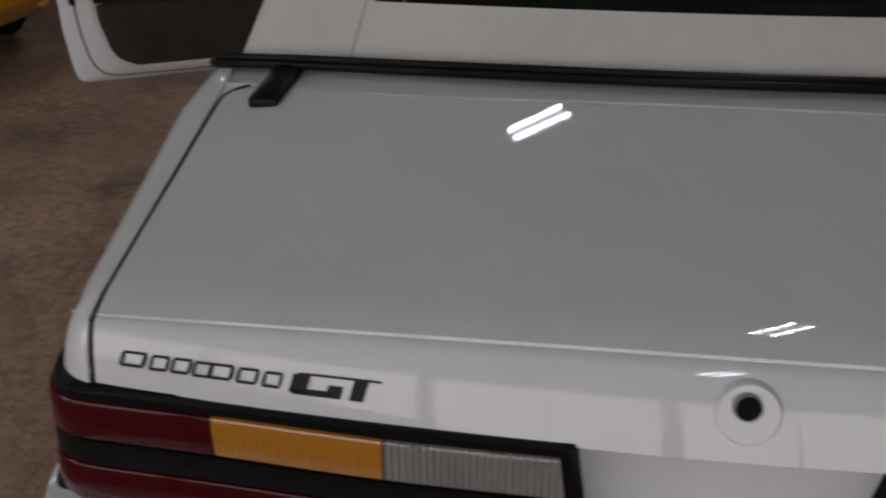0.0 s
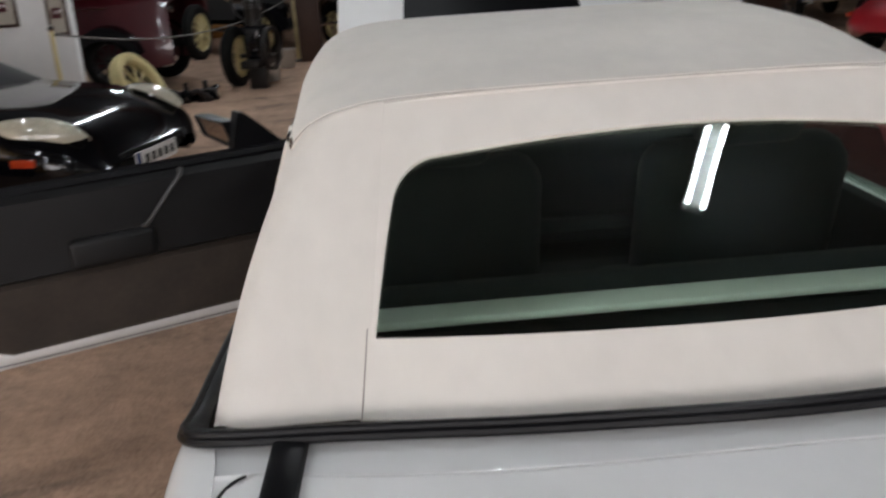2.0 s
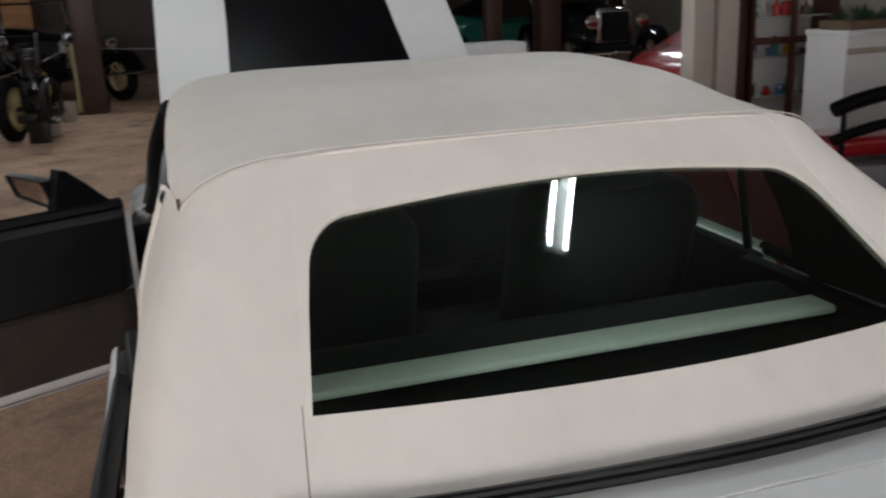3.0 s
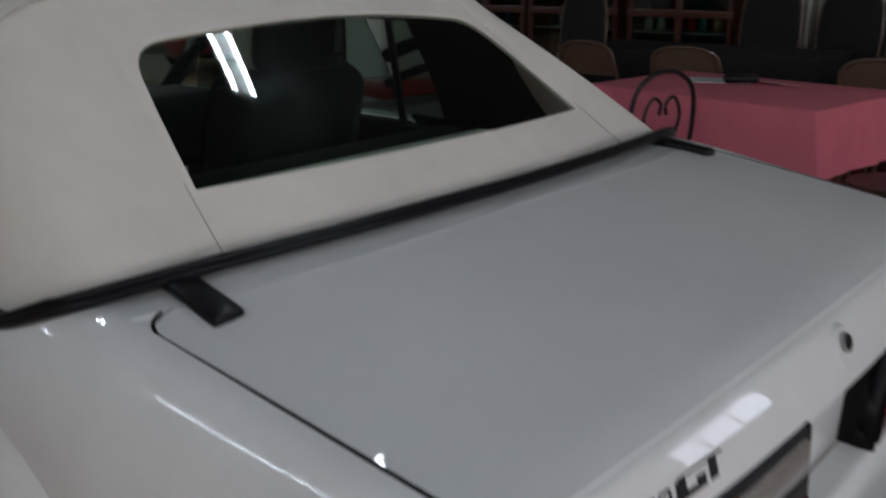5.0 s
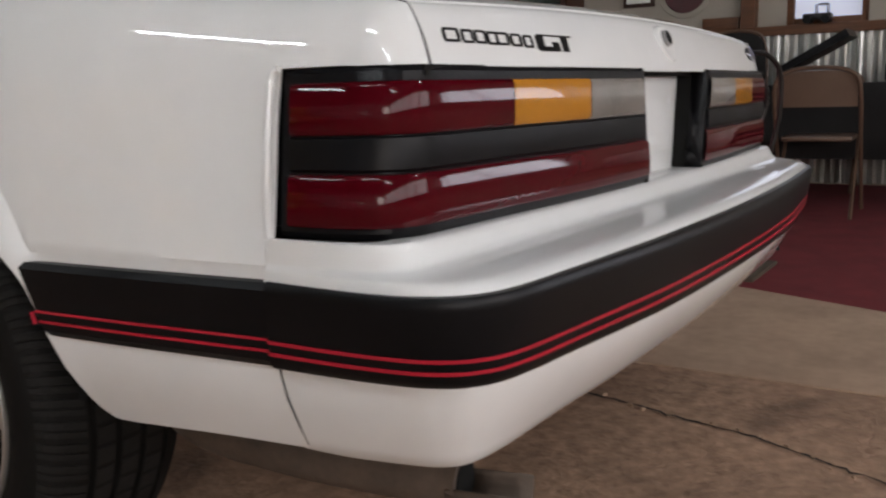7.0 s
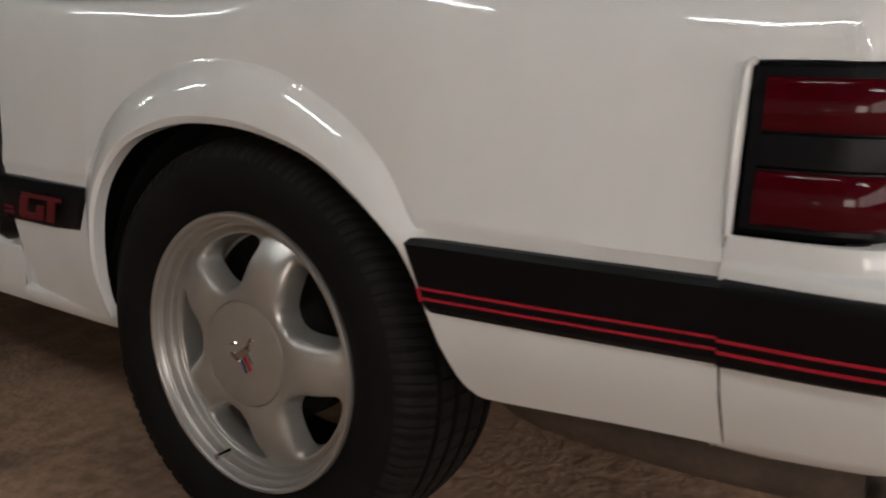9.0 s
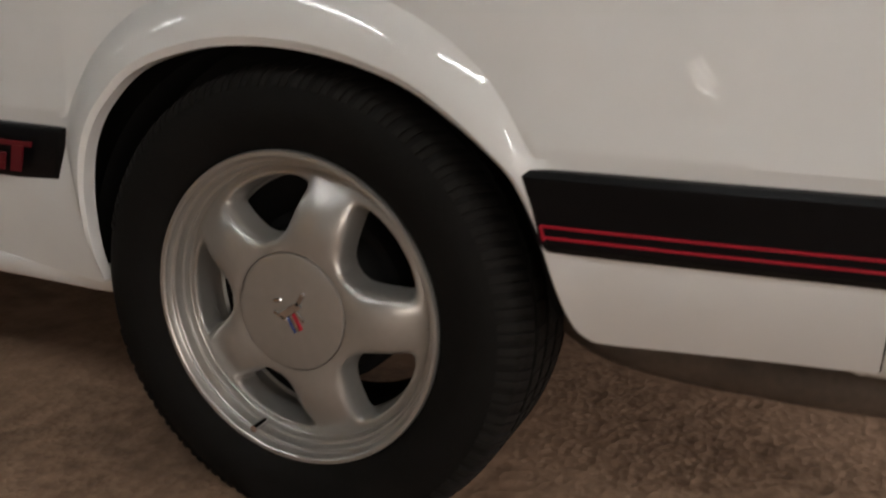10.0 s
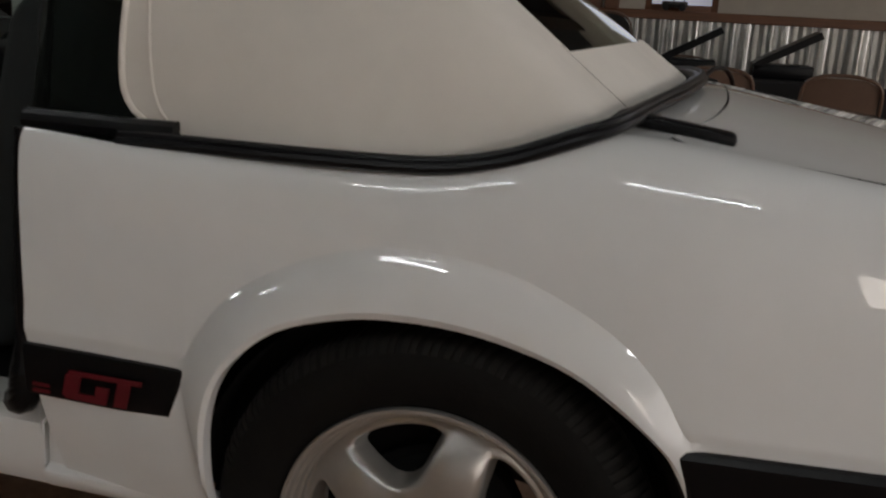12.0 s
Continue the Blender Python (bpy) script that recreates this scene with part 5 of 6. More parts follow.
part("door_trim", door_card(.662, .935, .012, .072, .106, .003), vinyl_dark, door, "black vinyl door trim").matrix_world = door_m
part("door_carpet", door_card(.432, .666, .014, .072, .094), door_carpet, door, "brown carpeted lower door").matrix_world = door_m
part("armrest", box((0.045, 0.27, 0.10), (0.110, -0.675, .725), 0.0215, seg=4), vinyl_dark, door).matrix_world = door_m
part("door_pull", tube(catmull([(0.100, -0.575, .775), (0.128, -0.56, .79), (0.132, -0.50, .86), (0.128, -0.44, .925), (0.100, -0.43, .94)], 5), 0.010, 8, flat=.7), pull_vinyl, door).matrix_world = door_m
part("door_sill_strip", tube([(0.05, -1.14, .934), (0.05, -.6, .942), (0.05, -.02, .945)], 0.024, 8), rubber, door).matrix_world = door_m
for zz, w in ((.675, .045), (.835, .022), (.805, .026), (.775, .022)):
    b = box((0.006, w * .7, w), (.036, (door_end(zz, True) + door_end(zz, False)) / 2 - .004, zz), 0.003, None, Matrix.Rotation(radians(-50), 4, "Z"))
    part("latch", b, gap_dark, door, "dark latch opening").matrix_world = door_m
# door mirror: triangular mount in the window corner, head turned towards the driver
mount = sheet([[(x, -.233, .945), (x, -.215, 1.03), (x, -.200, 1.085), (x, -.180, 1.082), (x, -.12, 1.03), (x, -.055, .968), (x, -.03, .945)] for x in (-.004, .012, .045, .056)])
bmesh.ops.contextual_create(mount, geom=[e for e in mount.edges if e.is_boundary and all(v.co.x < 0 for v in e.verts)])
bmesh.ops.contextual_create(mount, geom=[e for e in mount.edges if e.is_boundary and all(v.co.x > .05 for v in e.verts)])
part("mirror_mount", mount, rubber, door, "black triangular mirror mount", True, 25).matrix_world = door_m
glass_at = [Vector(v) for v in ((.000, -.211, .958), (.000, -.240, 1.046), (-.140, -.292, 1.062), (-.140, -.268, .990))]
mid_g = sum(glass_at, Vector()) / 4
facing = Vector((.35, -.93, .08)).normalized()


def mirror_ring(grow, back):
    """The outline of the mirror head, widened and set back from its glass, with rounded corners."""
    out = []
    for k in range(4):
        a, p, b = glass_at[k - 1], glass_at[k], glass_at[(k + 1) % 4]
        for q in (p.lerp(a, .16), p.lerp(p.lerp(a, .04), .5) * .5 + p.lerp(b, .04) * .5, p.lerp(b, .16)):
            out.append(tuple(mid_g + (q - mid_g) * grow - facing * back))
    return out


head = sheet([mirror_ring(*v) for v in ((.92, .008), (.96, -.002), (1.06, -.004), (1.12, .006), (1.14, .03), (1.08, .065), (.84, .088), (.40, .098))], True)
mir = part("mirror_housing", head, rubber, door, "black rectangular door mirror housing")
mir.matrix_world = door_m
face = bmesh.new()
face.faces.new([face.verts.new(p) for p in mirror_ring(.95, .004)])
part("mirror_glass", face, mirror_glass, mir, "mirror glass").matrix_world = door_m
part("mirror_arm", tube([(.01, -.19, .985), (-.03, -.205, .995), (-.07, -.19, 1.0)], .022, 10), rubber, mir).matrix_world = door_m

car.location.z = -0.018

# ---- furniture beside the car ----
def folding_chair(m, group="folding chairs"):
    """A steel folding chair facing +x."""
    c = thing("folding_chair", "tan steel folding chair with rounded back", "chair", m, group)
    back = []
    for z in np.linspace(0, 1, 6):
        back.append([(-0.20 - 0.03 * z - 0.02 * (1 - (y / .21) ** 2), y, .62 + .20 * z * (1 - 0.28 * (abs(y) / .21) ** 4)) for y in np.linspace(-.21, .21, 13)])
    thick(part("backrest", sheet(back), tan_metal, c), 0.012)
    part("seat", box((0.38, 0.38, 0.03), (0.02, 0, .44), 0.012), tan_metal, c)
    arch = [(0.22, -.225, 0), (-.10, -.225, .45), (-.22, -.225, .68), (-.25, -.205, .78), (-.255, -.13, .825), (-.255, 0, .838), (-.255, .13, .825), (-.25, .205, .78), (-.22, .225, .68), (-.10, .225, .45), (.22, .225, 0)]
    part("frame", tube(catmull(arch, 4), 0.011, 8), tan_metal, c)
    for y in (-.20, .20):
        part("leg", tube([(-.27, y, 0), (.14, y, .44)], 0.010, 8), tan_metal, c)
    return c


def iron_chair(m):
    """A bent iron parlour chair facing +x."""
    c = thing("parlour_chair", "black bent iron parlour chair with looped back", "chair", m, "parlour chairs")
    part("seat", cyl(0.19, 0.03, (0, 0, .45), seg=28), dark_wood, c)
    part("back_frame", tube(catmull([(-.17, -.17, .45), (-.20, -.185, .62), (-.22, -.16, .80), (-.225, -.08, .875), (-.225, 0, .89), (-.225, .08, .875), (-.22, .16, .80), (-.20, .185, .62), (-.17, .17, .45)], 5), 0.011, 8), iron, c)
    for s in (-1, 1):
        part("scroll", tube(catmull([(-.185, .02 * s, .47), (-.20, .08 * s, .60), (-.21, .10 * s, .70), (-.215, .06 * s, .775), (-.215, .015 * s, .75), (-.212, .02 * s, .70)], 5), 0.008, 8), iron, c)
        for x in (-.14, .14):
            part("leg", tube([(x, .13 * s, .45), (x * 1.5, .19 * s, 0)], 0.010, 8), iron, c)
    return c


def cloth_table(name, sx, sy, m, cloth, label, drop=0.30, seed=1):
    """A table under a cloth with falling folds."""
    t = thing("table", "wooden table under a cloth", "table", m)
    part("tabletop", box((sx - .03, sy - .03, 0.03), (0, 0, .73), 0.004), dark_wood, t)
    for x in (-1, 1):
        for y in (-1, 1):
            part("leg", tube([(x * (sx / 2 - .08), y * (sy / 2 - .08), 0), (x * (sx / 2 - .08), y * (sy / 2 - .08), .72)], 0.02, 8), dark_wood, t)
    rng = random.Random(seed)
    per = []
    n = 120
    for k in range(n):
        a = 4 * k / n
        side, f = int(a), a - int(a) - 0.5
        per.append([(sx / 2, f * sy), (-f * sx, sy / 2), (-sx / 2, -f * sy), (f * sx, -sy / 2)][side])
    rows = [[(0, 0, .752)] * n, [(x * .5, y * .5, .752) for x, y in per], [(x * .97, y * .97, .752) for x, y in per], [(x, y, .748) for x, y in per]]
    ph = [rng.uniform(0, 6.28) for _ in range(4)]
    for d in (0.12, 0.3, 0.5, 0.75, 1.0):
        row = []
        for k, (x, y) in enumerate(per):
            cx, cy = abs(x) / (sx / 2), abs(y) / (sy / 2)
            corner = max(0, min(cx, cy) - 0.75) / 0.25
            w = 0.016 * math.sin(k * 0.52 + ph[0]) + 0.010 * math.sin(k * 1.3 + ph[1])
            o = 1 + d * (0.02 + 0.9 * w + 0.12 * corner)
            row.append((x * o, y * o, .748 - drop * d * (1 + 0.30 * corner)))
        rows.append(row)
    single(name, weld(sheet(rows, closed=True)), cloth, label, "tablecloth", m, angle=60)
    return t


cloth_table("tablecloth", 0.84, 1.26, pose(3.04, 0.67, 0.004, 0, 0, -8), pink_cloth, "pink tablecloth hanging in folds over a table", 0.30, 3)
cloth_table("tablecloth", 0.80, 1.8, pose(4.75, -0.60, 0.004), black_cloth, "black tablecloth over a table", 0.45, 5)
cloth_table("tablecloth", 0.80, 1.8, pose(4.85, 1.75, 0.004), black_cloth, "black tablecloth over a table", 0.45, 6)
for x, y, a in ((4.10, -0.40, 4), (4.12, -1.15, -3), (4.10, 0.25, 0), (4.18, 1.45, 5), (4.2, 2.15, -4), (5.35, -0.2, 180)):
    folding_chair(pose(x, y, 0.008, 0, 0, a))
for x, y, a in ((2.40, 0.89, 70), (2.68, -0.20, 60), (3.9, 2.6, -20)):
    iron_chair(pose(x, y, 0.008, 0, 0, a))

def padded_chair(m):
    """A dark upholstered chair with a rounded oblong back, facing +x."""
    c = thing("padded_chair", "dark upholstered chair with a rounded back in a thin metal frame", "chair", m, "padded chairs")
    outline = catmull([(-.20, -.20, .62), (-.215, -.225, .80), (-.23, -.20, 1.06), (-.235, -.10, 1.14), (-.235, .10, 1.14), (-.23, .20, 1.06), (-.215, .225, .80), (-.20, .20, .62)], 4)
    part("back_frame", tube(outline, .010, 8, closed=True), tan_metal, c)
    rows = [[(p.x + dx, p.y * f, .88 + (p.z - .88) * f) for p in outline] for dx, f in ((-.03, .02), (-.03, .8), (-.012, .95), (.012, .95), (.03, .8), (.034, .4), (.034, .02))]
    part("backrest", sheet(rows, True), black_cloth, c, "black padded backrest")
    part("seat", box((.42, .42, .07), (.02, 0, .46), .03, seg=3), black_cloth, c, "black padded seat")
    for sx in (-1, 1):
        part("leg", tube([(.20, .18 * sx, .44), (.22, .20 * sx, 0)], .011, 8), tan_metal, c)
        part("leg", tube([(-.20, .20 * sx, .64), (-.17, .19 * sx, .44), (-.24, .20 * sx, 0)], .011, 8), tan_metal, c)
    return c


for y, a in ((.42, 184), (.98, 176), (1.52, 182), (2.6, 170)):
    padded_chair(pose(5.20 if y < 2 else 4.3, y, 0.008, 0, 0, a))

# ---- the other vehicles in the hall ----
black_paint = mat("black_car_paint", (0.003, 0.003, 0.004), rough=0.1, spec=0.4, coat=0.3)
yellow_paint = mat("yellow_car_paint", (0.78, 0.40, 0.012), rough=0.3, coat=1.0, vary=0.05)
maroon_paint = mat("maroon_paint", (0.07, 0.006, 0.010), rough=0.3, coat=1.0, vary=0.2)
red_paint = mat("red_car_paint", (0.30, 0.008, 0.014), rough=0.3, coat=1.0)
teal_paint = mat("teal_car_paint", (0.02, 0.17, 0.13), rough=0.35, coat=1.0)
cream_spoke = mat("cream_spokes", (0.62, 0.52, 0.26), rough=0.5, vary=0.15, scale=9)
plate_white = mat("plate_white", (0.75, 0.75, 0.73), rough=0.4)
lamp_glass = mat("headlamp_lens", (0.62, 0.58, 0.46), rough=0.12, coat=1.0, vary=0.35, scale=9)
orange_lens = mat("orange_lens", (0.6, 0.06, 0.02), rough=0.2, coat=1.0)


def plain_wheel(parent, x, y, r, side, spokes, rim_mat, wide=0.2):
    """A wheel at (x, y) on the ground; side is -1 or 1 for the way its face looks."""
    w = part("wheel", lathe([(r * .62, -wide / 2 * .8), (r * .70, -wide / 2), (r * .9, -wide / 2), (r, -wide / 2 * .6), (r, wide / 2 * .6), (r * .9, wide / 2), (r * .70, wide / 2), (r * .62, wide / 2 * .8)], "X", 40), tyre_rubber, parent, "black tyre on a spoked wheel")
    w.matrix_basis = pose(x, y, r, 0, 0, 0 if side < 0 else 180)
    part("rim", lathe([(r * .70, -wide / 2 * .9), (r * .66, -wide / 2), (r * .62, -wide / 2 * .7), (r * .61, wide * .4)], "X", 40), rim_mat, w)
    part("hub", lathe([(0, -wide * .46), (r * .13, -wide * .44), (r * .17, -wide * .3), (r * .18, 0)], "X", 20), rim_mat, w)
    n = spokes
    for k in range(n):
        a = 6.28319 * k / n
        wd = 0.25 * r if n < 8 else 0.022
        b = box((0.03, r * .50, wd), (-wide * .32, r * .39, 0), 0.004, seg=1)
        bmesh.ops.rotate(b, cent=(0, 0, 0), matrix=Matrix.Rotation(a, 3, "X"), verts=b.verts)
        part("spoke", b, rim_mat, w)
    return w


def modern_car(name, label, body_mat, m, length=4.3, width=1.74, tall=1.28, hood=0.80, open_hood=False, bays=True, plate=True, almond=False, axle=.86, grille=True, lamps=True):
    """A low two-door car: nose towards +y, origin under its middle."""
    c = thing(name, label, "car", m)
    h, w = length / 2, width / 2
    ST = [(-h, .80, .40, .70), (-h + .12, .92, .30, .84), (-h + .5, .985, .26, .90), (-.9, 1, .24, .92), (.2, 1, .24, .90), (h - 1.25, 1, .24, hood + .06), (h - .6, .985, .24, hood), (h - .22, .93, .25, hood - .10), (h - .06, .80, .27, hood - .22), (h, .66, .32, hood - .34)]
    rows = []
    ys = np.linspace(-h, h, 46)
    for y in ys:
        ww, lo, hi = (float(np.interp(y, [s[0] for s in ST], [s[i] for s in ST])) for i in (1, 2, 3))
        ww *= w
        sec = [(.86, 0), (.96, .10), (1.0, .38), (1.0, .55), (.975, .72), (.93, .86), (.80, .965), (.4, 1.0), (0, 1.012)]
        rows.append([(-ww * a, y, lo + (hi - lo) * b) for a, b in sec] + [(ww * a, y, lo + (hi - lo) * b) for a, b in sec[-2::-1]])
    bm = sheet(rows)
    if open_hood:
        kill = [f for f in bm.faces if h - 1.2 < f.calc_center_median().y < h - .30 and abs(f.calc_center_median().x) < w * .80 and f.calc_center_median().z > .55]
        bmesh.ops.delete(bm, geom=kill, context="FACES")
    thick(part("body", bm, body_mat, c), 0.02)
    part("floor_pan", box((width * .8, length * .86, 0.12), (0, 0, .30), 0.02), gap_dark, c)
    if open_hood:
        bay = bmesh.new()
        box((w * 1.5, .85, .05), (0, h - .75, .45), 0, bay)
        for x, y, z, a, b, d in ((0, h - .75, .60, .5, .6, .22), (.42, h - .6, .62, .2, .3, .2), (-.42, h - .7, .62, .22, .25, .22), (-.1, h - .6, .73, .4, .12, .06), (.2, h - .5, .70, .08, .4, .05)):
            box((a, b, d), (x, y, z), 0.02, bay)
        part("engine", bay, trim_black, c, "dark engine under the open hood")
        hd = box((w * 1.6, 1.0, .03), (0, 0, 0), 0.01)
        o = part("hood", hd, body_mat, c)
        o.matrix_basis = pose(0, h - 1.45, 1.35, 72, 0, 0)
    gl = []
    for y0, z, ww in ((-1.35, hood + .10, .90), (-1.0, tall - .08, .72), (-.6, tall, .68), (-.1, tall - .02, .68), (.15, tall - .09, .71), (h - 1.22, hood + .05, .88)):
        gl.append([(ww * w * q, y0, z - (0.05 if abs(q) > .95 else 0)) for q in np.linspace(-1, 1, 9)])
    part("cabin_glass", sheet(gl), black_cloth if not bays else trim_black, c, "dark cabin glass")
    gs = bmesh.new()
    for sx in (-1, 1):
        if almond:
            # almond-shaped lens lying in the fender
            a, b = Vector((sx * .73, h - .60, hood - .050)), Vector((sx * .56, h - .08, hood - .165))
            across, up = Vector((-sx * .62, .18, .40)).normalized(), Vector((sx * .40, .45, .72)).normalized()
            rows = []
            for u in np.linspace(0.0, 1.0, 15):
                half = .115 * math.sin(math.pi * min(1.0, max(0.0, u))) ** .75 + .002
                rows.append([tuple(a.lerp(b, u) + up * (.085 * math.sin(math.pi * u) ** .6 * (1 - v * v) + .004 - .022 * v) + across * half * v) for v in np.linspace(-1, 1, 11)])
            lens = part("headlight", sheet(rows), lamp_glass, c, "clouded almond-shaped headlight lens")
            thick(lens, .012)
            part("reflector", lathe([(0, .03), (.035, .02), (.05, -.01), (.052, -.02)], "Y", 20), chrome, lens).matrix_basis = pose(sx * .64, h - .33, hood - .085, 25, 0, 0)
        elif lamps and not open_hood:
            part("headlight", box((.34, .16, .16), (sx * w * .66, h - .17, hood - .19), 0.05, rot=Matrix.Rotation(radians(28), 4, "X") @ Matrix.Rotation(radians(-22 * sx), 4, "Z"), seg=3), lamp_glass, c, "clouded headlight lens")
        part("marker", box((.03, .16, .05), (sx * w * .955, h - .36, .50), 0.01), orange_lens, c, "orange side marker")
        for y in (-h + .85, h - axle):
            part("arch", lathe([(.36, -.01), (.30, .0), (.0, .0)], "X", 28), gap_dark, c).matrix_basis = pose(sx * (w + .004), y, .33, 0, 0, 0 if sx < 0 else 180)
            plain_wheel(c, sx * (w - .085), y, .32, sx, 5, alloy)
    if open_hood:
        # upright nose with a full-width bumper, large lamps and a header rail
        def nose(x, z):
            back = .03 if z > .58 else 0.0
            return h + .02 - .22 * (abs(x) / w) ** 3 - back - .10 * max(0.0, .34 - z) / .1 - .25 * max(0.0, z - .70)
        face = sheet([[(x, nose(x, z) - d, z) for x in np.linspace(-w, w, 25)] for z, d in ((.24, .05), (.28, 0), (.37, -.01), (.385, .03), (.41, .03), (.425, -.005), (.50, -.015), (.545, 0), (.565, .05), (.58, .07), (.72, .05), (.735, 0), (.78, -.005), (.81, .06))])
        thick(part("front_bumper", face, body_mat, c, "yellow front bumper and nose"), 0.015)
        for sx in (-1, 1):
            lens = sheet([[(sx * x, nose(x, .65) + .005, z + (.02 * (x - .27) / .56 if z > .6 else 0)) for x in np.linspace(.29, .83, 9)] for z in (.575, .60, .66, .70, .715)])
            lamp = thick(part("headlight", lens, lamp_glass, c, "large clouded headlight"), 0.02)
            for x in (.40, .56):
                part("lamp_rib", box((.012, .014, .13), (sx * x, nose(x, .65) + .008, .645), .003), grey_metal, lamp)
        part("emblem", box((.10, .012, .035), (0, h + .03, .62), .005), blue_badge, c)
        return c
    if grille:
        box((w * .9, .04, .10), (0, h - .03, .40), 0.02, gs)
        part("grille", gs, gap_dark, c)
    if not plate:
        return c
    pl = part("number_plate", box((.50, .012, .11), (0, h + .012, .37), 0.003), plate_white, c, "white number plate")
    part("plate_band", box((.04, .004, .105), (.228, h + .019, .37)), blue_badge, pl, "blue end of the plate")
    for k in range(5):
        part("plate_bar", box((.040, .004, .055), (-.19 + .08 * k, h + .019, .37)), trim_black, pl)
    return c


def vintage_car(label, body_mat, m, spoke_mat, roof=True, tail=-1.5, spare=False):
    """A 1920s open-fendered car: nose towards +y, front axle at y = 1.4."""
    c = thing("vintage_car", label, "car", m)
    bm = bmesh.new()
    rows = []
    for y, w, lo, hi in ((tail, .56, .34 if spare else .62, 1.12), (tail + .2, .66, .30 if spare else .58, 1.20), (-.4, .68, .30 if spare else .58, 1.20), (.35, .62, .34 if spare else .58, 1.15), (.42, .46, .60, 1.14), (1.0, .38, .62, 1.10), (1.42, .33, .62, 1.08)):
        rows.append([(-w, y, lo), (-w, y, hi - .10), (-w * .9, y, hi - .02), (-w * .5, y, hi + .02), (0, y, hi + .03), (w * .5, y, hi + .02), (w * .9, y, hi - .02), (w, y, hi - .10), (w, y, lo)])
    thick(part("body", sheet(rows), body_mat, c), 0.03)
    part("chassis", box((.8, 3.2, .10), (0, 0, .52), 0.02), gap_dark, c)
    if spare:
        plain_wheel(c, 0, 0, .36, -1, 12, spoke_mat, .13).matrix_basis = pose(0, tail - .09, .66, 0, 0, 90)
        part("door_moulding", tube([(-.695, -1.2, 1.06), (-.70, -.4, 1.06), (-.645, .32, 1.04)], .008, 8), chrome, c, "bright moulding along the body")
        part("door_handle", tube([(-.70, -.62, 1.0), (-.735, -.60, 1.0), (-.735, -.50, 1.0)], .009, 8), chrome, c)
        part("side_rail", tube([(-.62, tail + .1, 1.20), (-.66, -.9, 1.25), (-.62, .2, 1.22)], .014, 8), chrome, c, "chrome rail over the body")
        part("tail_lamp", lathe([(0, .05), (.05, .03), (.06, -.02), (0, -.03)], "Y", 16), chrome, c).matrix_basis = pose(-.5, tail - .02, 1.02)
    part("radiator", box((.60, .09, .60), (0, 1.46, .86), 0.05, seg=3), chrome, c, "chrome radiator shell")
    part("radiator_core", box((.46, .02, .46), (0, 1.515, .86), 0.03), gap_dark, c)
    for sx in (-1, 1):
        for y0, r in ((1.4, .48), (-1.15, .48)):
            arc = [(y0 + r * math.cos(a), .39 + r * math.sin(a)) for a in np.linspace(0.15, 2.9, 14)]
            fb = sheet([[(sx * x, y, z - .03 * abs(x - .70) / .12 - (.16 if x > .83 else 0)) for y, z in arc] for x in ((.58, .66, .74, .82, .835) if spare else (.58, .66, .74, .82))])
            thick(part("fender", fb, black_paint, c, "black sweeping fender"), 0.012)
            plain_wheel(c, sx * .70, y0, .385, sx, 12, iron if spare and y0 < 0 else spoke_mat, .13)
        part("running_board", box((.24, 1.5, .03), (sx * .70, .1, .42), 0.008), black_paint, c)
        part("headlamp", lathe([(0, .08), (.06, .07), (.105, 0), (.11, -.03), (.10, -.035), (0, -.03)], "Y", 24), chrome, c, "chrome headlamp").matrix_basis = pose(sx * .42, 1.62, .95, 0, 0, 180)
        part("lamp_post", cyl(.015, .3, (sx * .42, 1.60, .76)), black_paint, c)
    part("front_bumper", tube([(-.75, 1.98, .48), (-.3, 2.02, .48), (.3, 2.02, .48), (.75, 1.98, .48)], .022, 8), chrome, c)
    part("windscreen_frame", tube([(-.58, .42, 1.15), (-.56, .36, 1.58), (.56, .36, 1.58), (.58, .42, 1.15)], .016, 8), chrome, c)
    if roof:
        rb = sheet([[(x, y, 1.80 - .10 * (x / .66) ** 2 + .02 * math.sin(y)) for x in np.linspace(-.66, .66, 9)] for y in np.linspace(-1.5, .4, 8)])
        thick(part("roof", rb, black_cloth, c), 0.03)
        for sx in (-1, 1):
            for y in (-1.45, -.5, .36):
                part("roof_post", cyl(.02, .7, (sx * .6, y, 1.45), seg=8), black_paint, c)
    return c



# ---- vehicles and far furniture in place ----
modern_car("sports_car", "glossy black roadster with clouded headlights parked on the floor", black_paint, pose(-3.97, 5.31, 0, 0, 0, -107), 4.1, 1.74, 1.22, 0.75, almond=True, axle=1.08)
modern_car("yellow_car", "yellow coupe with its hood open, engine showing", yellow_paint, pose(-4.97, 2.69, 0, 0, 0, -107), 4.4, 1.80, 1.34, 0.84, open_hood=True)
modern_car("red_car", "glossy red car parked beyond the columns", red_paint, pose(7.1, 9.75, 0, 0, 0, 128), 4.4, 1.80, 0.82, 0.68, plate=False, grille=False, lamps=False)
modern_car("teal_car", "teal and white classic car parked far back", teal_paint, pose(6.6, 17.6, 0, 0, 0, 95), 4.6, 1.80, 1.45, 0.95)
vintage_car("maroon vintage car with cream spoked wheels and black fenders", maroon_paint, pose(-4.82, 11.75, 0, 0, 0, 74), cream_spoke, tail=-1.95, spare=True)
vintage_car("black vintage car with chrome radiator and headlamps", black_paint, pose(6.75, 13.7, 0, 0, 0, 172), chrome)
vintage_car("black vintage car with cream spoked wheels", black_paint, pose(-2.6, 15.2, 0, 0, 0, -140), cream_spoke)

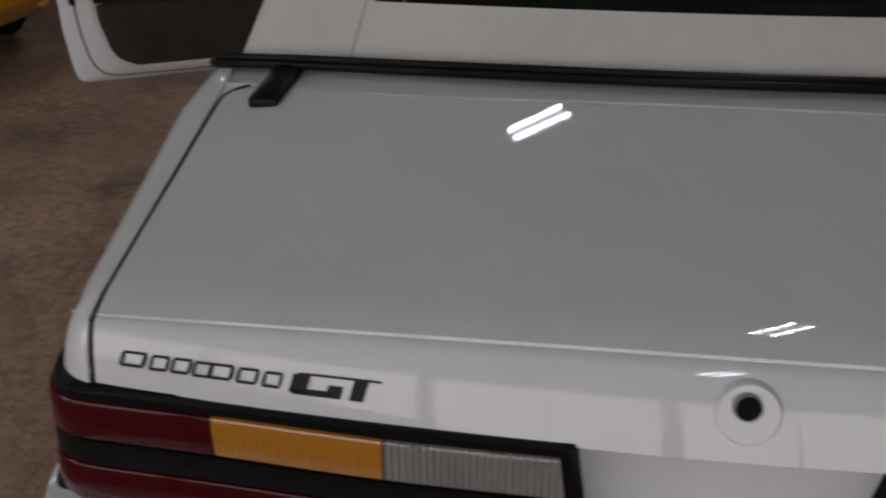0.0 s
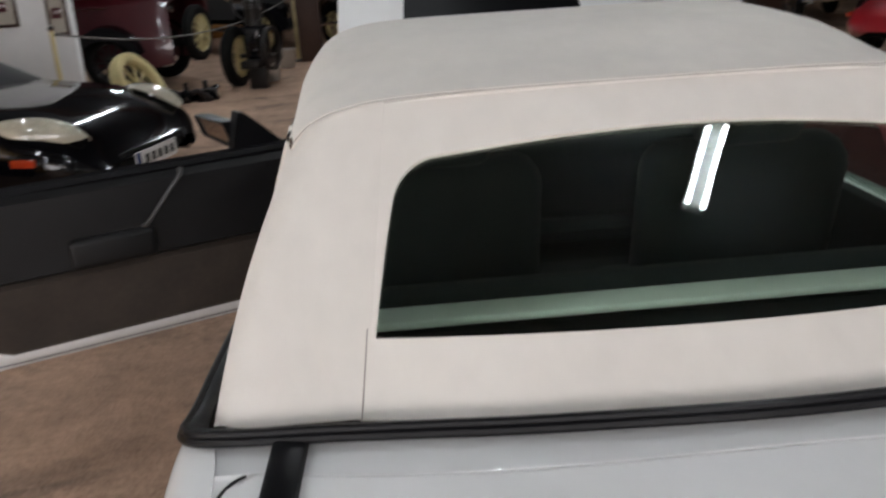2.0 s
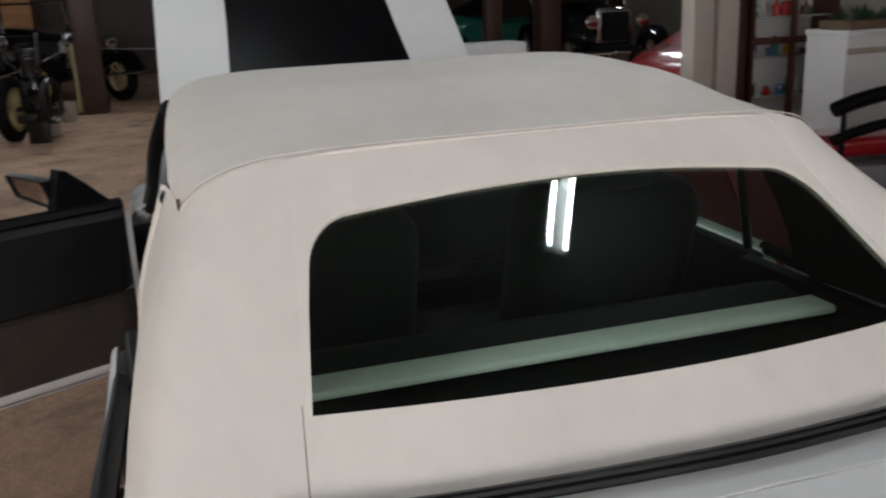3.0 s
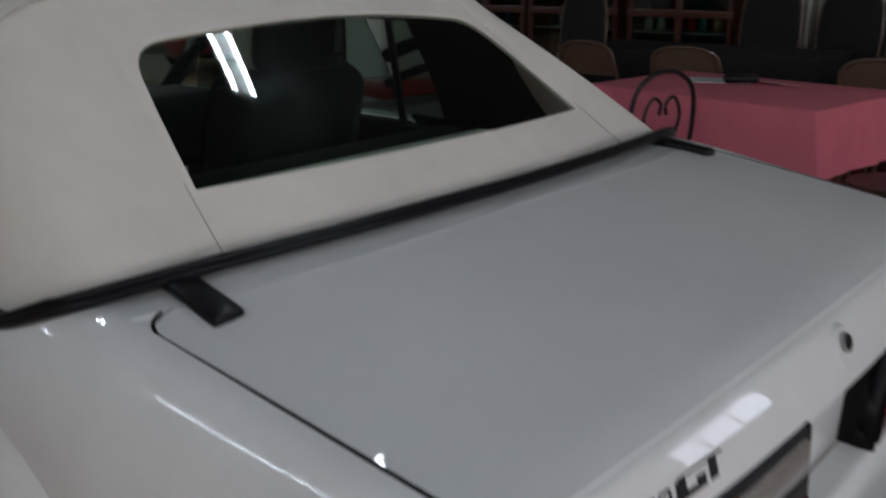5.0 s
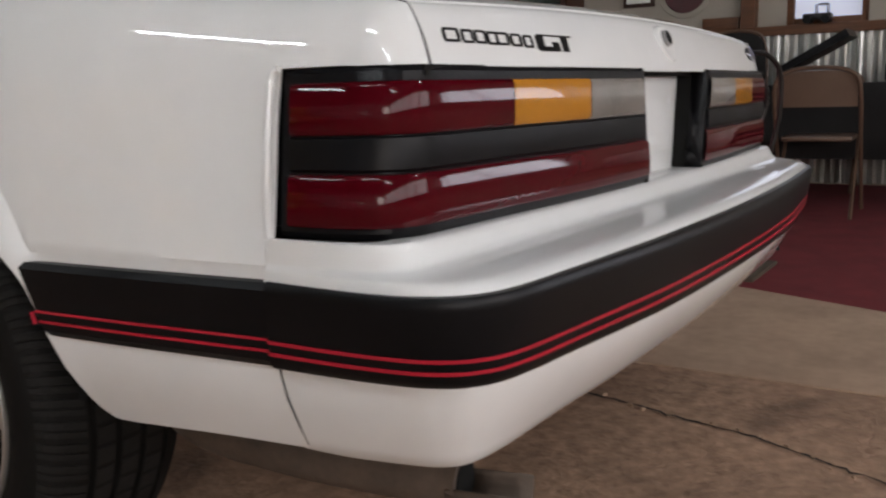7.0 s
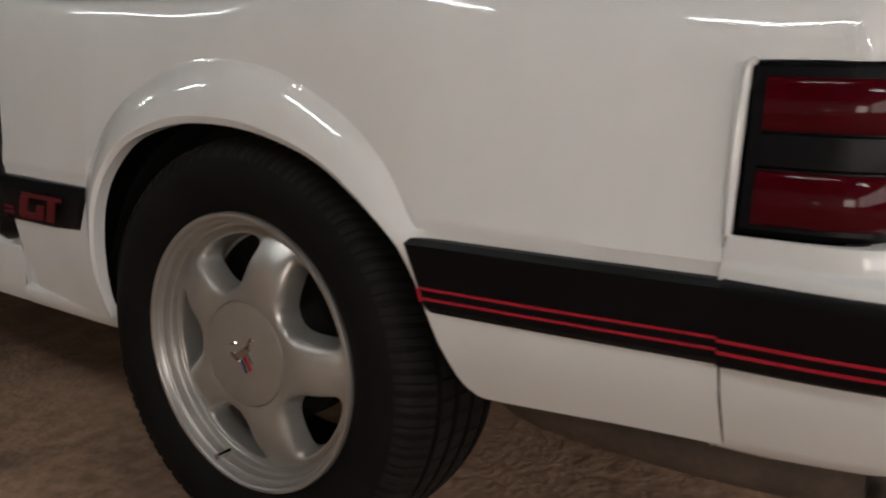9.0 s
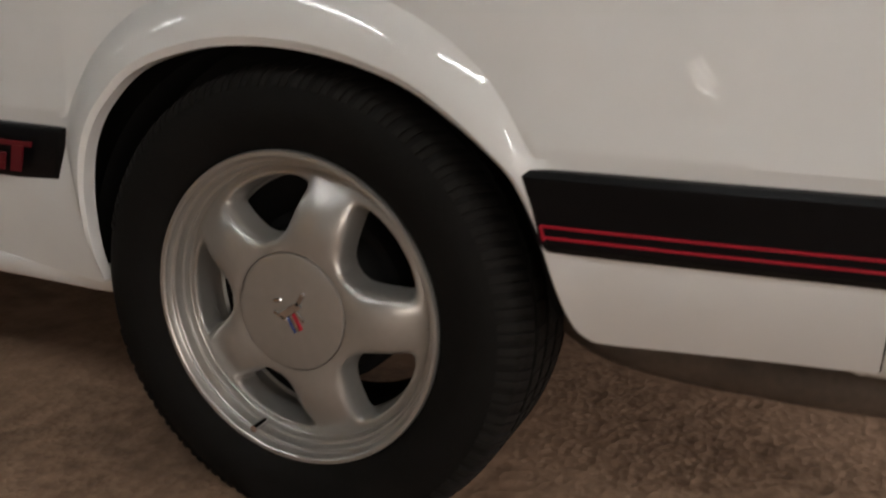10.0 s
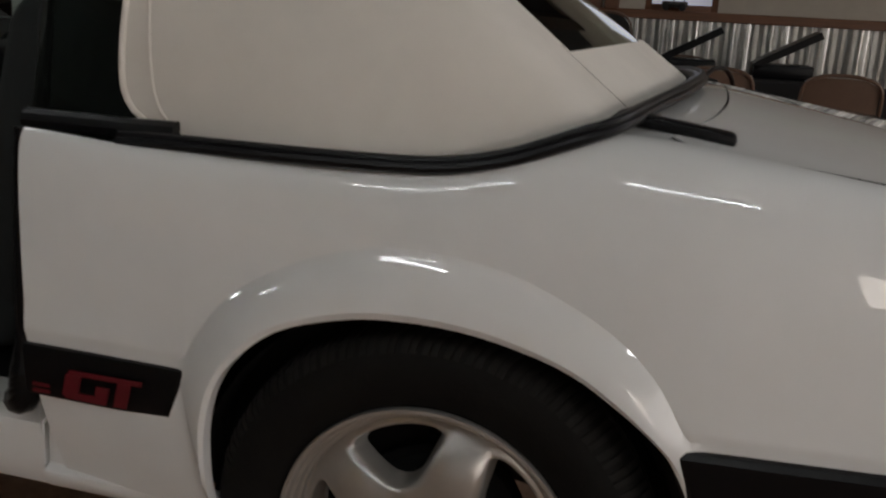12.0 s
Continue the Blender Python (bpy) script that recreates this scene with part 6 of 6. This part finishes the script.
for x, y, w in ((-1.50, 12.95, .34), (4.35, 12.0, .24), (5.30, 12.1, .34), (-6.2, 13.2, .3)):
    single("timber_post", box((w, w, ZC), (0, 0, ZC / 2), 0.012), dark_wood, "dark timber post carrying the ceiling", "post", pose(x, y, 0), "timber posts")
cream_paint = mat("cream_paint", (0.62, 0.555, 0.48), rough=0.7, vary=0.1, scale=3, bump=0.05)
for x in (4.02, 4.28):
    b = bmesh.new()
    box((0.21, 0.21, ZC - .24), (0, 0, (ZC - .24) / 2), 0.02, b)
    box((0.235, 0.235, 0.12), (0, 0, 0.06), 0.01, b)
    single("white_column", b, cream_paint, "cream painted square column", "column", pose(x, 6.0, 0), "white columns")

single("low_counter", box((1.8, .6, .78), (0, 0, .39), .03), white_wall, "white low counter far back in the hall", "counter", pose(3.6, 11.3, 0))
wc = thing("white_counter", "white panelled counter beside the display cabinet", "counter", pose(5.155, 5.05, 0.008, 0, 0, 0))
part("cabinet_body", box((1.08, .48, 1.06), (0, 0, .53), .01), white_wall, wc)
part("countertop", box((1.10, .50, .04), (0, 0, 1.08), .01), white_wall, wc)
part("front_rail", box((1.08, .012, .05), (0, -.246, .94), .004), plaster, wc, "cream rail along the front")
part("plinth", box((1.06, .02, .08), (0, -.246, .04), .004), plaster, wc)
tr = thing("planter", "low brown tray of dark green plants on the white counter", "planter", pose(5.18, 5.05, 1.108))
part("tray", box((1.0, .36, .07), (0, 0, .035), .01), mat("tray_wood", (.17, .11, .07), rough=.7, vary=.4), tr)
rng_p = random.Random(12)
leaves = bmesh.new()
for _ in range(150):
    a, e, l = rng_p.uniform(0, 6.28), rng_p.uniform(.5, 1.4), rng_p.uniform(.06, .16)
    o = Vector((rng_p.uniform(-.46, .46), rng_p.uniform(-.14, .14), .06))
    d = Vector((math.cos(a) * math.cos(e), math.sin(a) * math.cos(e), math.sin(e)))
    n = d.cross(Vector((0, 0, 1))).normalized() * l * .16
    leaves.faces.new([leaves.verts.new(p) for p in (o, o + d * l * .5 + n, o + d * l, o + d * l * .5 - n)])
part("leaves", leaves, mat("dark_leaf", (.03, .075, .03), rough=.5, vary=.4), tr, "dark green leaves", False)
single("wood_cabinet", box((3.0, .5, 1.9), (0, 0, .95), .02), mat("orange_wood", (0.42, 0.17, 0.04), rough=.45, vary=.4, scale=2, streak=(1, 1, 9)), "tall orange wooden cabinet against the far wall", "cabinet", pose(-4.2, 18.6, 0))

# rope barrier
for x, y in ((-3.62, 7.9), (-1.72, 13.0), (.55, 12.75)):
    p = thing("rope_stanchion", "pale barrier post with a round foot", "barrier post", pose(x, y, 0), "rope stanchions")
    part("post", cyl(.022, 1.0, (0, 0, .5), seg=14), cream_spoke, p)
    part("foot", lathe([(0, .03), (.10, .025), (.15, .008), (.155, 0)], "Z", 24), iron, p)
    part("knob", lathe([(0, 1.06), (.025, 1.045), (.035, 1.02), (.02, 1.0)], "Z", 16), chrome, p)
rope_grey = mat("grey_rope", (.20, .19, .18), rough=.8, vary=.3, scale=60)
for a, b, sag in (((-3.62, 7.9, .98), (-1.72, 13.0, .98), .27), ((-1.72, 13.0, .98), (.55, 12.75, .98), .10)):
    a, b = Vector(a), Vector(b)
    pts = [a.lerp(b, k / 20) - Vector((0, 0, sag * 4 * (k / 20) * (1 - k / 20))) for k in range(21)]
    single("barrier_rope", tube(pts, .009, 8), rope_grey, "thin grey rope hanging between barrier posts", "rope")

# old engine on cream wheels, loose wheel and parts on the floor
eng = thing("stationary_engine", "black stationary engine on cream spoked wheels with bright fittings", "engine", pose(-2.29, 10.55, 0, 0, 0, -16))
plain_wheel(eng, 0, 0, .38, 1, 12, cream_spoke, .13)
part("axle", cyl(.03, .5, (.22, 0, .38), "X", 12), iron, eng)
part("bed", box((.22, .9, .10), (.30, .1, .30), .02), iron, eng)
part("engine_block", box((.24, .34, .42), (.30, .0, .55), .05, seg=3), black_paint, eng)
part("cylinder", lathe([(0, .34), (.10, .33), (.11, .30), (.10, .28), (.11, .26), (.10, .24), (.11, .22), (.10, .2), (.11, .0), (0, 0)], "Z", 24), iron, eng).matrix_basis = pose(.30, -.02, .74)
part("fuel_tank", lathe([(0, .17), (.08, .165), (.10, .14), (.10, -.14), (.08, -.165), (0, -.17)], "X", 24), black_paint, eng).matrix_basis = pose(.10, .22, 1.12)
part("headlamp", lathe([(0, .09), (.05, .08), (.085, 0), (.09, -.02), (0, -.03)], "Y", 20), chrome, eng, "bright round lamp").matrix_basis = pose(-.02, .02, 1.14, 0, 0, 160)
part("lamp_bracket", tube([(-.02, .05, 1.08), (.02, .06, .92), (.22, .06, .72)], .014, 8), iron, eng)
part("flywheel", lathe([(.24, -.03), (.27, -.03), (.27, .03), (.24, .03), (.235, 0)], "X", 32), iron, eng).matrix_basis = pose(.48, 0, .46)
part("exhaust", tube(catmull([(.36, -.1, .8), (.44, -.14, .9), (.46, -.14, 1.12), (.46, -.12, 1.25)], 4), .026, 10), iron, eng)
for x, y, z in ((.40, -.20, .62), (.44, -.16, .82), (.36, -.2, .46)):
    part("fitting", lathe([(0, .03), (.025, .02), (.03, 0), (0, -.01)], "Z", 14), chrome, eng).matrix_basis = pose(x, y, z)
part("foot", box((.22, .12, .25), (.36, -.2, .125), .01), iron, eng)
lw = thing("loose_wheel", "cream-painted wheel leaning at a slant behind the roadster", "wheel", pose(-2.88, 8.0, .37, 0, 0, 0))
ring = lathe([(.30, -.05), (.33, -.065), (.385, -.06), (.40, 0), (.385, .06), (.33, .065), (.30, .05), (.29, 0)], "X", 48)
part("tyre", ring, cream_spoke, lw, "cream tyre").matrix_basis = pose(0, 0, 0, 0, -26, -13)
for k in range(10):
    sp = box((.02, .30, .02), (0, .16, 0), .003, seg=1)
    bmesh.ops.rotate(sp, cent=(0, 0, 0), matrix=Matrix.Rotation(.6283 * k, 3, "X"), verts=sp.verts)
    part("spoke", sp, cream_spoke, lw).matrix_basis = pose(0, 0, 0, 0, -26, -13)
part("hub", lathe([(0, -.06), (.05, -.05), (.06, .05), (0, .06)], "X", 20), iron, lw).matrix_basis = pose(0, 0, 0, 0, -26, -13)
part("prop", box((.30, .10, .06), (.16, .02, -.34), .01), dark_wood, lw, "wooden block under the wheel")
rng_c = random.Random(31)
for k in range(9):
    x, y = -3.10 + .085 * k + rng_c.uniform(-.03, .03), 9.15 + .06 * k + rng_c.uniform(-.15, .2)
    kind = k % 3
    if kind == 0:
        b = lathe([(.03, .0), (.11, .0), (.12, .03), (.11, .10), (.07, .13), (.03, .13)], "Z", 20)
    elif kind == 1:
        b = box((.20, .16, .14), (0, 0, .07), .03, seg=2)
        cyl(.03, .12, (.03, 0, .17), "Z", 12, bm=b)
    else:
        b = tube(catmull([(-.16, 0, .03), (-.05, .05, .10), (.06, -.03, .14), (.17, .02, .03)], 5), .03, 10)
    single("machine_part", b, iron if k % 2 else black_paint, "dark oily engine part lying on the floor", "engine part", pose(x, y, 0, 0, 0, rng_c.uniform(0, 180)), "engine parts on the floor")
b = lathe([(.0, .01), (.11, .0), (.14, .26), (.146, .265), (.136, .26), (.105, .02), (0, .02)], "Z", 24)
small = b.copy()
single("bucket", small, steel, "galvanised bucket standing on the floor", "bucket", pose(-1.93, 10.9, 0))
single("bucket", b, steel, "galvanised bucket standing on the floor", "bucket", pose(-1.83, 12.25, 0))
for k, (x, z, w, h) in enumerate(((-3.91, 1.14, .22, .52), (-4.52, 1.24, .40, .48), (-5.5, 1.5, .45, .6), (-6.4, 1.45, .6, .45))):
    f = thing("framed_picture", "framed picture with brown wooden frame on the partition", "picture", pose(x, 9.03, z), "framed pictures")
    part("picture_frame", box((w, .025, h), (0, 0, 0), .004), dark_wood, f)
    part("print", box((w - .07, .006, h - .07), (0, -.0145, 0)), plaster, f)
    part("print_shape", box((w * .5, .004, h * .22), (0, -.019, -.02), .01), maroon_paint, f)

# east wall: window sill model, post, round sign, pictures
jm = thing("model_jeep", "small dark toy off-road vehicle on the window sill", "toy car", pose(X1 - .06, -.075, 1.19, 0, 0, 90))
jb = bmesh.new()
box((.20, .09, .045), (0, 0, .05), .008, jb)
box((.07, .085, .012), (-.04, 0, .135), .004, jb)
for x, y in ((-.07, .035), (-.07, -.035), (.01, .035), (.01, -.035)):
    box((.007, .007, .07), (x, y, .10), 0, jb)
part("body", jb, iron, jm)
for x in (-.06, .065):
    for y in (-.05, .05):
        part("wheel", cyl(.03, .025, (x, y, .03), "Y", 16), rubber, jm)
structure("trim_post", box((.10, .11, 2.2), (X1 - .05, .42, 2.28), .006), oak, "brown wooden post on the wall")
sg = thing("round_sign", "round dark red sign with pale ring on the wall", "sign", pose(X1 - .012, .93, 1.51))
part("disc", lathe([(0, -.012), (.17, -.012), (.175, 0)], "X", 40), maroon_paint, sg)
part("ring", lathe([(.175, -.016), (.21, -.014), (.215, 0)], "X", 40), plaster, sg)
part("bar", box((.004, .2, .05), (-.016, 0, 0)), plaster, sg)
f = thing("framed_picture", "small picture in a dark frame on the wall", "picture", pose(X1 - .015, 1.31, 1.57), "framed pictures")
part("picture_frame", box((.03, .26, .32), (0, 0, 0), .004), dark_wood, f)
part("print", box((.006, .20, .26), (-.017, 0, 0)), shelf_vinyl, f)
f = thing("notice_board", "low brown wooden board on the wall", "board", pose(X1 - .02, .64, 1.23))
part("board", box((.04, .28, .10), (0, 0, 0), .004), oak, f)

for y in (-.24, -.88):
    cs = thing("carry_case", "black open case with tilted lid on the black tablecloth", "case", pose(4.82, y, .758), "open cases")
    part("case_box", box((.34, .40, .10), (0, .02, .05), .015), trim_black, cs)
    b = sheet([[(x, yy, zz) for x in np.linspace(-.17, .17, 5)] for yy, zz in ((.22, .10), (.12, .16), (0, .225), (-.10, .28), (-.19, .33))])
    thick(part("lid", b, trim_black, cs), .05)

# papers on the pink table
single("paper", box((.21, .30, .003), (0, 0, .0015)), plate_white, "white paper sheet on the pink tablecloth", "paper", pose(3.22, .86, .7575, 0, 0, 25))
single("leaflet", box((.15, .22, .004), (0, 0, .002)), mat("pink_card", (.62, .28, .34), rough=.6), "pink folded leaflet on the pink tablecloth", "leaflet", pose(3.26, .58, .7605, 0, 7, -20))
single("glasses_case", box((.07, .17, .04), (0, 0, .02), .015), trim_black, "dark glasses case on the pink tablecloth", "case", pose(3.17, .72, .7615, 0, 0, 35))

# bench with arched black back
bn = thing("bench", "red and black bench with an arched back and round medallion", "bench", pose(4.0, 3.62, .008, 0, 0, -8))
part("base", box((1.15, .42, .30), (0, .1, .17), .02), mat("grey_panel", (.30, .29, .30), rough=.6, vary=.1), bn, "grey bench base")
part("seat", box((1.15, .46, .13), (0, .08, .45), .04, seg=3), red_paint, bn, "red padded seat")
for z, t in ((.80, .10), (.60, .07)):
    pts = [(x, -.16, z - .10 * (x / .55) ** 2 + .01) for x in np.linspace(-.55, .55, 17)]
    part("back_rail", tube(pts, t / 2, 10, flat=1.0), trim_black, bn, "black arched back rail")
for x in (-.48, .48):
    part("back_post", tube([(x, -.16, .40), (x, -.16, .74)], .018, 8), trim_black, bn)
part("medallion", lathe([(0, -.012), (.04, -.01), (.045, 0)], "Y", 24), red_paint, bn, "round red medallion").matrix_basis = pose(0, -.215, .81)
part("kickboard", box((1.12, .40, .03), (0, .1, .015)), trim_black, bn)

# display cabinets with ornaments
rng = random.Random(4)
tones = [mat("ornament_%s" % n, c, rough=.25, coat=.6) for n, c in (("white", (.75, .75, .73)), ("pale", (.6, .68, .66)), ("green", (.05, .22, .15)), ("red", (.45, .03, .03)), ("amber", (.5, .25, .05)), ("blue", (.08, .14, .3)), ("brown", (.14, .07, .04)))]


def ornament(m, k):
    """A small vase, box or figure."""
    h = rng.uniform(.07, .2)
    if k % 3 == 0:
        b = lathe([(0, 0), (.03, 0), (.042, h * .35), (.022, h * .75), (.028, h), (.02, h), (0, h * .9)], "Z", 16)
        return single("vase", b, rng.choice(tones), "small glazed vase on a cabinet shelf", "vase", m, "ornaments")
    if k % 3 == 1:
        b = box((rng.uniform(.05, .12), .06, h * .7), (0, 0, h * .35), .006)
        return single("tin", b, rng.choice(tones), "small painted tin on a cabinet shelf", "tin", m, "ornaments")
    b = lathe([(0, 0), (.035, 0), (.038, h * .55), (.014, h * .72), (.014, h), (0, h)], "Z", 14)
    return single("bottle", b, rng.choice(tones), "small glass bottle on a cabinet shelf", "bottle", m, "ornaments")


def display_cabinet(m, w, h, d, backed=True):
    """A glazed cabinet; its front looks to -y."""
    c = thing("display_cabinet", "dark wooden display cabinet with glass doors and filled shelves", "cabinet", m, "display cabinets")
    for x in (-w / 2 + .025, 0, w / 2 - .025):
        part("frame_post", box((.05, .05, h), (x, -d / 2 + .025, h / 2), .006), dark_red_wood, c)
    for z in (.05, h * .5, h - .03):
        part("frame_rail", box((w, .052, .06), (0, -d / 2 + .025, z), .006), dark_red_wood, c)
    part("back_panel", box((w, .02, h), (0, d / 2, h / 2)), white_wall if backed else dark_wood, c)
    for sx in (-1, 1):
        part("side_panel", box((.02, d, h), (sx * (w / 2 - .01), 0, h / 2)), dark_red_wood, c)
    if not backed:
        # dark-tinted panes added to dim the ornaments behind them
        for sx in (-1, 1):
            pane = part("door_pane", box((w / 2 - .06, .006, h - .16), (sx * w / 4, -d / 2 + .02, h / 2)), dark_glass, c, "glass door tinted dark to dim the shelves")
            pane.visible_shadow = True
    n = int(h / .36)
    for k in range(n):
        z = .10 + k * (h - .15) / n
        part("shelf", box((w - .06, d - .08, .014), (0, .01, z)), clear_shelf, c)
        for j in range(int(w / .12)):
            ornament(m @ pose(-w / 2 + .10 + j * .12 + rng.uniform(-.03, .03), rng.uniform(-.05, .08), z + .0075, 0, 0, rng.uniform(0, 90)), j + k)
    part("top", box((w + .04, d + .04, .05), (0, 0, h + .025), .008), dark_red_wood, c)


dark_red_wood = mat("red_brown_wood", (.085, .026, .016), rough=.4, vary=.35, scale=5, streak=(1, 1, 8))
clear_shelf = mat("pale_shelf", (.45, .47, .45), rough=.25)
display_cabinet(pose(4.96, 6.05, .008), .95, 1.95, .36)
for y in (2.25, 3.25, 4.2):
    display_cabinet(pose(X1 - .21, y, .008, 0, 0, -90), .92, 1.9, .36, False)

# boards lying in the floor behind the car
for x, y, l, a in ((2.20, -.50, .42, 0),):
    single("floor_board", box((l, .10, .022), (0, 0, .011), .004), mat("old_board", (.10, .075, .05), rough=.85, vary=.5, scale=6, streak=(1, 8, 1), bump=.3), "old weathered board lying on the floor", "board", pose(x, y, 0, 0, 0, a), "floor boards")
